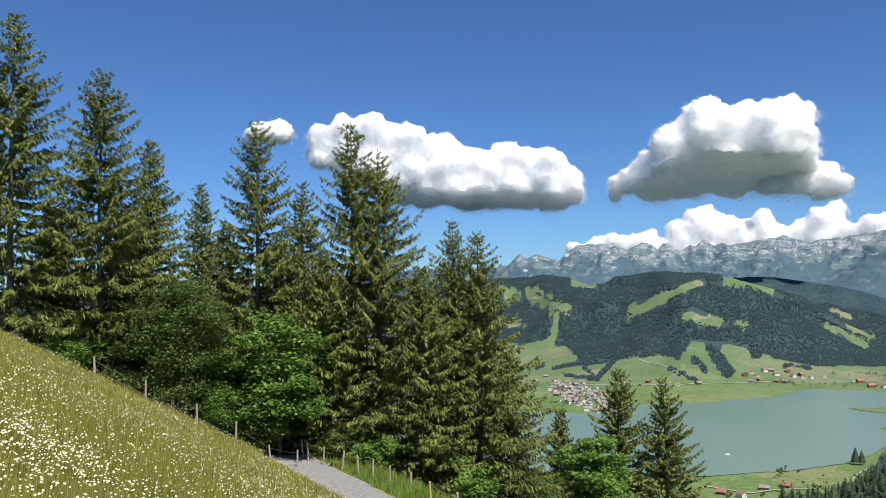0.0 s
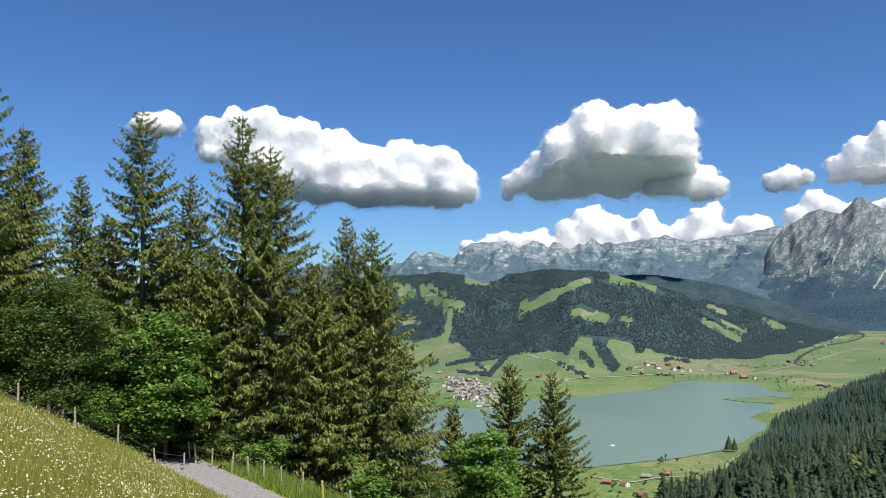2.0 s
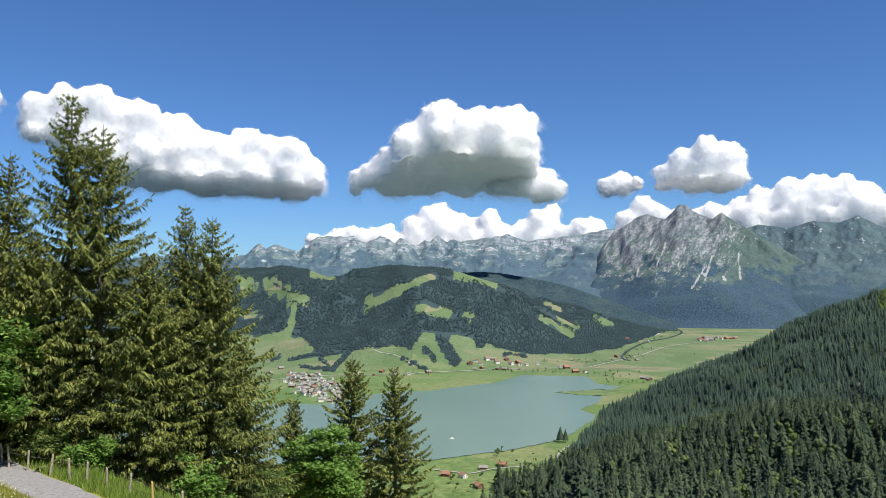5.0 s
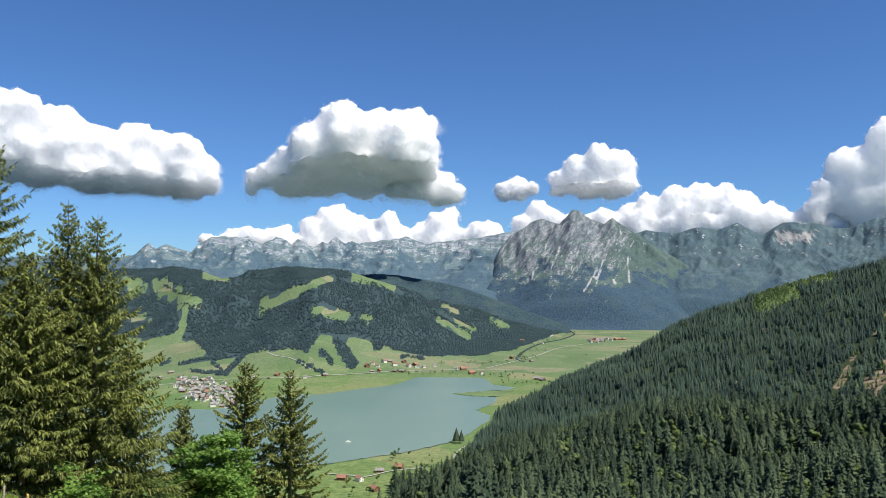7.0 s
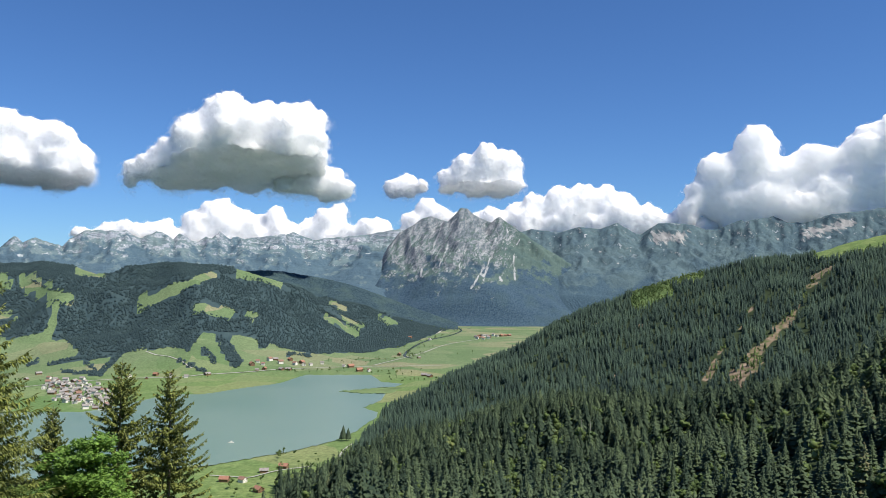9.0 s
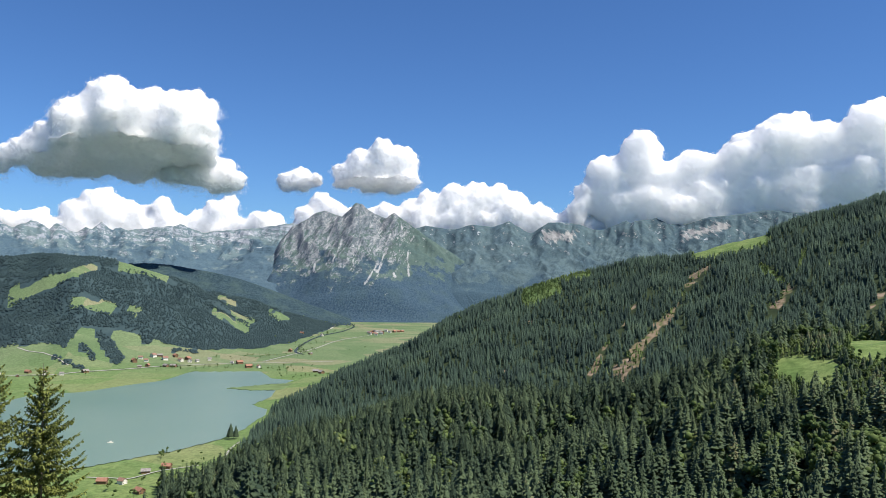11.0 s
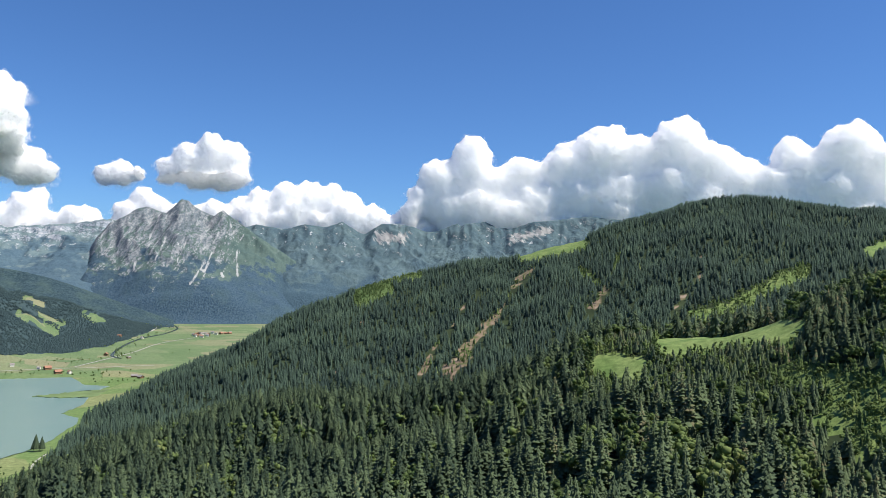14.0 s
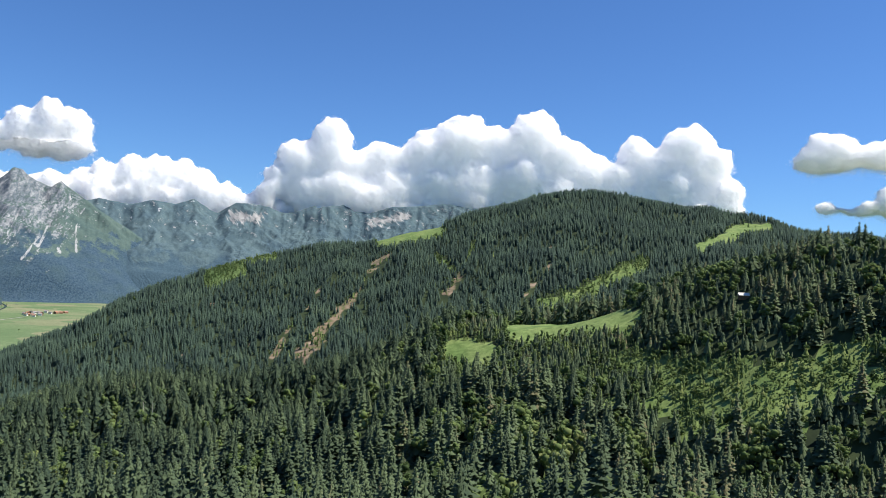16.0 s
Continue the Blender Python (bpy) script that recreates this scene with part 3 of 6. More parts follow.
# ======== mountains ========
def mountain(crest, spurs, r_base, r_crest, rough, rock, tree_line, snow, label, seed, jag=0.1, steep=1.05, mat=None, scree=(), bench=0.0):
    """One massif: crest is a list of (bearing, height angle); spurs run down from it, as (bearing on the crest, bearing of the foot, how far out)."""
    az0, az1 = crest[0][0], crest[-1][0]
    n = int((az1 - az0) / 0.1)
    az = np.linspace(az0, az1, n)
    rr = np.linspace(r_base - 60, r_crest + 100, 105)
    ca, ce = [c[0] for c in crest], [c[1] for c in crest]
    cel = np.interp(az, ca, ce)
    cel = cel + jag * fbm(az * 1.7, az * 0 + seed, 5, seed, 0.6) * np.clip(np.minimum(az - az0, az1 - az), 0, 1)
    A, R = np.meshgrid(az, rr, indexing="ij")
    X, Y = bearing(A, R)
    zb = LAKE_Z - 4
    wx, wy = X + 28 * fbm(X / 150, Y / 150, 4, seed + 3), Y + 28 * fbm(X / 200 + 9, Y / 200, 3, seed + 4)
    g = np.random.default_rng(seed)
    top = [(*bearing(a, r_crest + g.normal(0, 25)), rise(e, r_crest)) for a, e in crest]
    seg = list(zip(top, top[1:]))
    for a, b, out in spurs:
        p = (*bearing(a, r_crest), rise(float(np.interp(a, ca, ce)), r_crest) - 8)
        q = (*bearing(b, r_crest - out * (r_crest - r_base)), p[2] + (zb - p[2]) * min(1.0, out * 0.97))
        m = (*bearing(a * 0.45 + b * 0.55 + g.normal(0, 0.25), r_crest - 0.5 * out * (r_crest - r_base)), p[2] * 0.46 + q[2] * 0.54 + g.normal(0, 15))
        seg += [(p, m), (m, q)]
        sx, sy = q[0] - p[0], q[1] - p[1]
        sl = math.hypot(sx, sy)
        for w in np.arange(0.12, 0.9, 0.13):
            c0, c1, v = (p, m, w * 2) if w < 0.5 else (m, q, w * 2 - 1)
            c = [c0[i] + (c1[i] - c0[i]) * v for i in range(3)]
            for sgn in (-1, 1):
                if g.uniform() < 0.2:
                    continue
                ln = sl * g.uniform(0.12, 0.26)
                ang = math.atan2(sy, sx) + sgn * g.uniform(0.6, 1.2)
                seg.append((tuple(c), (c[0] + ln * math.cos(ang), c[1] + ln * math.sin(ang), c[2] - ln * g.uniform(0.75, 1.0))))
    Z = np.full(X.shape, zb - 5.0)
    for (x0, y0, z0), (x1, y1, z1) in seg:
        dx, dy = x1 - x0, y1 - y0
        t = np.clip(((wx - x0) * dx + (wy - y0) * dy) / (dx * dx + dy * dy), 0, 1)
        d = np.hypot(wx - x0 - t * dx, wy - y0 - t * dy)
        Z = np.maximum(Z, z0 + (z1 - z0) * t - steep * d * (1 - 0.0006 * np.minimum(d, 400)))
    worn = np.exp(-0.5 * (np.arange(-4, 5) / 1.6) ** 2)
    worn /= worn.sum()
    for axis in (0, 1):
        Zp = np.pad(Z, [(4, 4) if q == axis else (0, 0) for q in (0, 1)], mode="edge")
        Z = sum(w * np.take(Zp, np.arange(i, i + Z.shape[axis]), axis=axis) for i, w in enumerate(worn))
    h = np.clip((Z - zb) / 550.0, 0, 1.4)
    gul = 0.75 * ridged(wx / 120, wy / 120, 4, seed, 0.5) + 0.3 * ridged(wx / 42, wy / 42, 3, seed + 5, 0.55)
    h = np.maximum(0, h + rough * (gul - 0.55) * np.clip(h * 2.2, 0, 1) + 0.009 * fbm(X / 35, Y / 35, 3, seed + 8) * np.clip(h * 4, 0, 1))
    h = h + bench * np.sin(h / 0.075 * 6.283 + 2.5 * fbm(X / 260, Y / 260, 3, seed + 9)) * np.clip(h * 3, 0, 1)
    h = h * smoothstep(r_base - 55, r_base + 90, R)
    cap = (np.tan(np.radians(cel))[:, None] * R + EYE - zb) / 550
    k = np.clip(np.where(h > 0.02, cap / np.maximum(h, 1e-3), 99.0).min(axis=1), 0.02, 1.8)
    wide = np.exp(-0.5 * (np.arange(-40, 41) / 16.0) ** 2)
    ks = np.convolve(np.pad(k, 40, mode="edge"), wide / wide.sum(), mode="valid")
    h = h * ks[:, None]
    # what the crest still lacks is added round the crest alone
    top_row = np.argmax(np.where(cap > 0.01, h / np.maximum(cap, 1e-3), 0), axis=1)
    lack = (cap - h)[np.arange(n), top_row]
    at = R[np.arange(n), top_row][:, None]
    h = np.maximum(0, h + lack[:, None] * np.exp(-0.5 * ((R - at) / np.where(R < at, 110.0, 60.0)) ** 2))
    h = np.where(cap > 0.01, np.minimum(h, cap), h)
    soft = np.exp(-0.5 * (np.arange(-30, 31) / 11.0) ** 2)
    soft /= soft.sum()
    pad = np.pad(h, ((30, 30), (0, 0)), mode="edge")
    calm = sum(w * pad[i:i + n] for i, w in enumerate(soft))
    h = h + (calm - h) * 0.85 * (1 - smoothstep(0.3, 0.62, h))
    Z = zb + h * 550
    P = np.stack([X, Y, Z], -1)
    nrm = np.cross(np.gradient(P, axis=0), np.gradient(P, axis=1))
    nz = np.abs(nrm[..., 2]) / (np.linalg.norm(nrm, axis=-1) + 1e-9)
    i, j = np.meshgrid(np.arange(n - 1), np.arange(len(rr) - 1), indexing="ij")
    m = len(rr)
    F = np.stack([i * m + j, i * m + j + 1, (i + 1) * m + j + 1, (i + 1) * m + j], -1).reshape(-1, 4)
    me = mesh_np("mountain", P.reshape(-1, 3), F, [mat or M_ROCK], smooth=True)
    point_attr(me, "height", (h / tree_line * 0.5).ravel())
    point_attr(me, "rock", (rock(A, h) + 0.8 * (0.68 - nz)).ravel())
    point_attr(me, "snow", (snow * smoothstep(0.5, 0.75, h / h.max())).ravel())
    el = np.degrees(np.arctan2(Z - EYE, R))
    point_attr(me, "scree", (np.clip(0.3 + 0.35 * inside(A, el, scree), 0, 1) if scree else 0 * A).ravel())
    return tagged(new("mountain", me), label, "mountain", kind="structure")


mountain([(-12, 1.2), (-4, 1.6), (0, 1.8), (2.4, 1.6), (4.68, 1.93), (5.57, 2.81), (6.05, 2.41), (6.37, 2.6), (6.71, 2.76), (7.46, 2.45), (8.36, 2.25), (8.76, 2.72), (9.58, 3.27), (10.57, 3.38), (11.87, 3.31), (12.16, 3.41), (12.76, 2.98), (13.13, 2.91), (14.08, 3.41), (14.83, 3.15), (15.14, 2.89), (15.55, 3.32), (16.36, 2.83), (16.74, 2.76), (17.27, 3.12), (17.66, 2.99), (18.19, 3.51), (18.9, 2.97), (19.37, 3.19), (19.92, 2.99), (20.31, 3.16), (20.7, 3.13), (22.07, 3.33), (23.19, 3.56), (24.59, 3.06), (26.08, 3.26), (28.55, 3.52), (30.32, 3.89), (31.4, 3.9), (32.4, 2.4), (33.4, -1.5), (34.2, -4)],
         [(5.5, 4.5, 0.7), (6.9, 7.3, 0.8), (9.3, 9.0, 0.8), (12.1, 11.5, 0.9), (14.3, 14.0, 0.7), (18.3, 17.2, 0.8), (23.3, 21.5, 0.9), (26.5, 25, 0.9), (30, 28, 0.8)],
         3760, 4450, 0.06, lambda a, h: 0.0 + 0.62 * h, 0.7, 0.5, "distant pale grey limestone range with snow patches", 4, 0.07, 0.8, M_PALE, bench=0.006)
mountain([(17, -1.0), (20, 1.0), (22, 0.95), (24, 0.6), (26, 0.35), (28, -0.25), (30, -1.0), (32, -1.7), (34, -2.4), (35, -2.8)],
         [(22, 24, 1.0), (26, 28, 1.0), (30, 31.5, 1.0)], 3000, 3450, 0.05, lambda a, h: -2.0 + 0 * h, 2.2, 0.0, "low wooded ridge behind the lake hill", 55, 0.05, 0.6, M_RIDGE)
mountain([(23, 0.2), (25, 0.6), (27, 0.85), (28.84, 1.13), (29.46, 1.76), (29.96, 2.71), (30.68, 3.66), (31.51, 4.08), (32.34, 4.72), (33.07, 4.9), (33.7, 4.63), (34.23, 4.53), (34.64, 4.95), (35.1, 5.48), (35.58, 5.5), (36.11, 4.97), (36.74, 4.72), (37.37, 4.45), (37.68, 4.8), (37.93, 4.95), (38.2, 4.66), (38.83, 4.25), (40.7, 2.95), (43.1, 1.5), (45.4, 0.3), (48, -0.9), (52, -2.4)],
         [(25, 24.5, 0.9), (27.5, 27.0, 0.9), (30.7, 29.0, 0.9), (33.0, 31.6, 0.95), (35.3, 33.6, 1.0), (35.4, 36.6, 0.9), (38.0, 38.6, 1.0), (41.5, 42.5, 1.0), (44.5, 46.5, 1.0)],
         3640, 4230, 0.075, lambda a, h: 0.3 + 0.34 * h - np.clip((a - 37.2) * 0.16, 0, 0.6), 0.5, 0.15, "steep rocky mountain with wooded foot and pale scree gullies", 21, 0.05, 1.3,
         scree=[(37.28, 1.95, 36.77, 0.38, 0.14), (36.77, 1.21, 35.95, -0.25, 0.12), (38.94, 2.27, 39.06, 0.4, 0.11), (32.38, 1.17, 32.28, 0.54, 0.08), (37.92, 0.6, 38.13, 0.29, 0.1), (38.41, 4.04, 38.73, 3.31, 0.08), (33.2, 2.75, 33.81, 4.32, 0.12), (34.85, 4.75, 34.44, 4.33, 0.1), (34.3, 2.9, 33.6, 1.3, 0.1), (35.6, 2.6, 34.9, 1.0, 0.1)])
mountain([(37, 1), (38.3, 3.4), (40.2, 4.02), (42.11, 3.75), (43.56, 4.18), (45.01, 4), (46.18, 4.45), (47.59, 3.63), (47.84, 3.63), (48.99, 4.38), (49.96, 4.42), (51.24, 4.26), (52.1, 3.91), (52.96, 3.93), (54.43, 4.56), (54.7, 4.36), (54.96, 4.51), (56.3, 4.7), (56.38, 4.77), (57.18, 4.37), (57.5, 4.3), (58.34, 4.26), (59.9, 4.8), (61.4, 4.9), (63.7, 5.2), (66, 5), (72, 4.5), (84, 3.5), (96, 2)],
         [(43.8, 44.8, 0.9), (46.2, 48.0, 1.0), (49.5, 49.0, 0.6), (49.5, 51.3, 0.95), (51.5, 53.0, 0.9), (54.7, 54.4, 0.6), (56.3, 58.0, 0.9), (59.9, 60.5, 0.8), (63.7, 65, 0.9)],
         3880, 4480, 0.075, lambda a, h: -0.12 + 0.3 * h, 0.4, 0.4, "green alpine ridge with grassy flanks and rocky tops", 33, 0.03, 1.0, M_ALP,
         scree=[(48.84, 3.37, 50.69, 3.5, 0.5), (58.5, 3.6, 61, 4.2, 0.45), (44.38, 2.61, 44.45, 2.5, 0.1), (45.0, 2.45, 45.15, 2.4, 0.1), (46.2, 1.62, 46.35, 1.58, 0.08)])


# ======== clouds ========
def ico(sub):
    bm = bmesh.new()
    bmesh.ops.create_icosphere(bm, subdivisions=sub, radius=1.0)
    bm.verts.ensure_lookup_table()
    v = np.array([x.co[:] for x in bm.verts])
    f = np.array([[l.index for l in p.verts] for p in bm.faces])
    bm.free()
    return v, f


ICO2, ICO1 = ico(2), ico(1)


def swell(name, size):
    t = bpy.data.textures.new(name, "CLOUDS")
    t.noise_scale, t.noise_depth, t.noise_basis, t.noise_type = size, 3, "ORIGINAL_PERLIN", "HARD_NOISE"
    return t


BILLOW, CURL = swell("billow", 130.0), swell("curl", 38.0)


def flakes(c, size, g):
    """Small flakes of vapour round the points c, turned every way."""
    n = len(c)
    a = g.normal(size=(n, 3))
    a /= np.linalg.norm(a, axis=1)[:, None]
    b = np.cross(a, g.normal(size=(n, 3)))
    b /= np.linalg.norm(b, axis=1)[:, None] + 1e-9
    q = size[:, None]
    return np.stack([c + a * q, c + (b * 0.87 - a * 0.5) * q, c + (-b * 0.87 - a * 0.5) * q], 1).reshape(-1, 3)


def cloud(lobes, r, base_el, seed, label, voxel=12.0, back=45.0, mat=None, deep=1.0, tilt=1.0, frayed=1.0, reach=4955):
    """A heap of swelling lobes (bearing, height angle, radius in degrees) over a base that is seen from below by tilt degrees,
    grown together into one skin that frays out into thin vapour."""
    g = np.random.default_rng(seed)
    zb = rise(base_el, r)
    peak = max(el for az, el, rad in lobes)
    balls = []
    for az, el, rad in lobes:
        R = r * math.radians(rad)
        x, y = bearing(az, r - back * (peak - el) + g.normal(0, 20))
        c = np.array([x, y, rise(el, r)])
        balls.append((c, R * 1.02))
        for z in np.arange(c[2] - R * 0.7, max(zb + R * 0.2, c[2] - R * 2.3), -R * 0.7):
            balls.append((np.array([x + g.normal(0, R * 0.1), y + g.normal(0, R * 0.1), z]), R * 0.97))
        for k in range(18):
            d = g.normal(size=3)
            d[2] = abs(d[2]) - 0.1
            d /= np.linalg.norm(d)
            q = R * g.uniform(0.14, 0.46)
            balls.append((c + d * (R * 1.06 - q * g.uniform(0.55, 0.8)), q))
    v, f = ICO2
    verts = np.concatenate([v * R * np.array([1.06, 1.06, 0.97]) + c for c, R in balls])
    faces = np.concatenate([f + i * len(v) for i in range(len(balls))])
    far = np.hypot(verts[:, 0], verts[:, 1])
    wide = r + (far - r) * deep
    verts[:, :2] *= (wide / far)[:, None]
    near, span = np.percentile(wide, 3), np.percentile(wide, 97) - np.percentile(wide, 3)
    low = rise(base_el + tilt * np.clip((near + span - wide) / span, 0, 1), wide) + 34 * fbm(verts[:, 0] / 150, verts[:, 1] / 150, 3, seed)
    over = (verts[:, 2] - low) / 50
    verts[:, 2] = low + 50 * np.where(over > 20, over, np.log1p(np.exp(np.minimum(over, 20)))) - 24
    ob = new("cloud", mesh_np("cloud", verts, faces))
    m = ob.modifiers.new("skin", "REMESH")
    m.mode, m.voxel_size = "VOXEL", voxel
    m = ob.modifiers.new("ease", "SMOOTH")
    m.factor, m.iterations = 0.5, 6
    for tex, push in ((BILLOW, 56.0), (CURL, 24.0)):
        m = ob.modifiers.new("swell", "DISPLACE")
        m.texture, m.strength, m.mid_level, m.texture_coords = tex, push, 0.4, "LOCAL"
    m = ob.modifiers.new("round", "SMOOTH")
    m.factor, m.iterations = 0.5, 1
    done = ob.evaluated_get(bpy.context.evaluated_depsgraph_get()).to_mesh()
    P = np.zeros(len(done.vertices) * 3, np.float32)
    done.vertices.foreach_get("co", P)
    P = P.reshape(-1, 3)
    N = np.zeros(len(done.vertices) * 3, np.float32)
    done.vertices.foreach_get("normal", N)
    N = N.reshape(-1, 3)
    done.calc_loop_triangles()
    T = np.zeros(len(done.loop_triangles) * 3, np.int32)
    done.loop_triangles.foreach_get("vertices", T)
    T = T.reshape(-1, 3)
    # seen the same from the viewpoint, no part is farther than its reach
    eye = np.array([0, 0, EYE])
    P = (eye + (P - eye) * min(1.0, reach / np.linalg.norm(P - eye, axis=1).max())).astype(np.float32)
    # flakes of vapour, thin over the crisp heads and deep round the base and the flanks
    area = 0.5 * np.linalg.norm(np.cross(P[T[:, 1]] - P[T[:, 0]], P[T[:, 2]] - P[T[:, 0]]), axis=1)
    mid, side = P[T].mean(1), N[T].mean(1)
    turned = -(mid * side).sum(1) / np.linalg.norm(mid, axis=1)
    share = area * (0.3 + 0.7 * smoothstep(0.3, -0.3, side[:, 2])) * smoothstep(-0.5, -0.2, turned)
    pick = g.choice(len(T), int(share.sum() * 0.085 * frayed), p=share / share.sum())
    w = g.dirichlet((1, 1, 1), len(pick))
    c = (P[T[pick]] * w[:, :, None]).sum(1)
    nn = (N[T[pick]] * w[:, :, None]).sum(1)
    fray = 3 + 17 * smoothstep(0.35, -0.5, nn[:, 2]) * (0.6 + 0.8 * np.clip(fbm(c[:, 0] / 110 + c[:, 2] / 90, c[:, 1] / 110, 2, seed), -0.6, 1.2)) + 6 * np.clip(fbm(c[:, 0] / 60, c[:, 2] / 60, 2, seed + 2), 0, 1)
    c = c + nn * (np.abs(g.normal(0, 1, len(c))) * fray)[:, None] + g.normal(0, 2, c.shape)
    K = flakes(c, g.uniform(1.1, 2.8, len(c)), g)
    me = mesh_np("cloud", np.concatenate([P, K]), np.concatenate([T, np.arange(len(K)).reshape(-1, 3) + len(P)]), [mat or M_CLOUD, M_MIST], np.repeat((0, 1), (len(T), len(c))), smooth=True)
    ob.modifiers.clear()
    ob.data = me
    return tagged(ob, label, "cloud", "cumulus clouds", "structure")


cloud([(-13.1, 11.4, 0.95), (-11.5, 11.6, 0.95), (-12.3, 11.5, 1.0)], 4880, 10.3, 1, "small white cumulus cloud in blue sky")
cloud([(-8.8, 11.7, 0.9), (-6.2, 11.6, 1.3), (-3.8, 11.3, 1.4), (-1.1, 10.6, 1.5), (1.5, 9.6, 1.5), (4.0, 9.3, 1.4), (6.3, 9.4, 1.5), (-7, 12.0, 1.1), (-5.1, 11.9, 1.4), (-2.5, 11.2, 1.5), (0.3, 10.4, 1.5), (2.7, 9.4, 1.4), (5, 9.8, 1.5), (7.6, 9.4, 1.5), (8.9, 8.4, 1.3), (8, 7.6, 1.4), (5, 8.0, 1.4), (2, 8.4, 1.4), (-1, 8.8, 1.4), (-3.5, 9.8, 1.3), (3.5, 8.6, 1.4), (6.5, 8.6, 1.4)], 4900, 5.8, 2, "long white cumulus cloud with grey underside", 12.0, -40.0, deep=1.4, tilt=1.8)
cloud([(14.6, 9.3, 1.3), (19.8, 11.2, 1.7), (22.5, 11.1, 1.7), (20.2, 10.4, 1.9), (17.2, 10.2, 1.7), (16.2, 10.3, 1.5), (18.4, 11.9, 1.6), (21.2, 11.5, 1.6), (23.8, 11.6, 1.6), (24.4, 10.6, 1.2), (22.5, 9.8, 1.6), (19.8, 9.8, 2.0), (17.3, 8.9, 1.8), (15.2, 8.3, 1.4), (20.5, 8.6, 1.3), (12.4, 8.4, 0.7), (13.3, 8.9, 0.7)], 4930, 6.1, 3, "large towering white cumulus cloud with dark grey base", 12.0, -70.0, deep=1.5, tilt=3.2, reach=3550)
cloud([(22.5, 7.2, 0.9), (24.2, 7.4, 1.1), (25.8, 7.7, 1.1), (26.6, 7.1, 0.8)], 4890, 5.7, 4, "white cumulus cloud below a larger one", reach=3450)
cloud([(18.4, 5.5, 0.75), (22, 5.0, 0.8), (26.3, 5.5, 0.7), (16.4, 4.5, 0.8), (18, 4.7, 1.1), (20, 4.4, 1.0), (16.5, 3.8, 1.0), (14, 3.6, 0.9), (22, 4, 0.9), (25.5, 4.9, 0.9), (26.5, 4, 1.0), (28.5, 4.2, 0.9), (11, 3.5, 0.8), (24, 3.8, 0.9), (12.5, 3.3, 0.9), (15, 3.2, 0.9), (19, 3.6, 1.0), (21, 3.4, 0.9), (27.5, 3.4, 0.9), (23, 3.2, 0.8), (17, 3.6, 0.9), (13, 3.4, 0.9), (9.5, 3.2, 0.7), (17.4, 5.3, 0.5), (19.2, 5.2, 0.5), (20.8, 4.9, 0.4), (14.8, 4.3, 0.4), (12, 4.0, 0.4), (23, 4.5, 0.4), (26.2, 5.1, 0.5), (28, 4.7, 0.4), (29.5, 4.2, 0.9), (24.5, 4.2, 0.9)], 4600, 2.2, 5, "bank of low white clouds behind the mountains", 11.0, 10.0, M_BANK, tilt=0.0)
cloud([(30.2, 7.3, 0.7), (31.3, 7.5, 0.8), (32.3, 7.2, 0.6), (34.2, 7.9, 0.9), (35.4, 8.5, 1.0), (37, 9.3, 1.15), (38.4, 8.9, 1.2), (38.3, 8.2, 1.1), (36.3, 7.9, 1.1), (37.5, 7.9, 1.0)], 4880, 6.1, 6, "small white cumulus cloud over the rocky peak", 8.5, -25.0, tilt=1.3)
cloud([(32.6, 5.8, 0.85), (37.3, 5.2, 0.8), (40.3, 6.1, 0.9), (42.1, 6.6, 0.95), (43.8, 6.7, 0.95), (45.5, 6.5, 0.95), (46.8, 6.1, 0.9), (48.3, 5.3, 0.8), (33.5, 5, 1.0), (31.5, 4.7, 0.8), (39, 5.2, 1.0), (41, 5.6, 1.1), (44, 6.1, 1.2), (46, 5.4, 1.2), (48.5, 5, 1.0), (50.5, 4.9, 0.9), (42, 4.5, 1.0), (36.5, 4.6, 0.9), (45, 4.4, 1.1), (48, 4.3, 1.0), (39.8, 4.3, 0.9), (37.5, 4.9, 0.9), (40, 4.9, 1.0), (43, 5.2, 1.1), (47, 4.8, 1.1), (49.5, 4.5, 1.0), (51.0, 4.6, 0.9), (51.9, 4.2, 0.9), (52.7, 4.3, 0.9), (41.7, 5.9, 0.5), (43.2, 6.3, 0.5), (45.2, 6.2, 0.5), (39.5, 5.7, 0.5), (47.3, 5.6, 0.5), (35, 4.6, 0.9)], 4690, 3.0, 7, "bank of low white clouds behind the ridge", 11.0, 25.0, M_BANK, tilt=0.0)
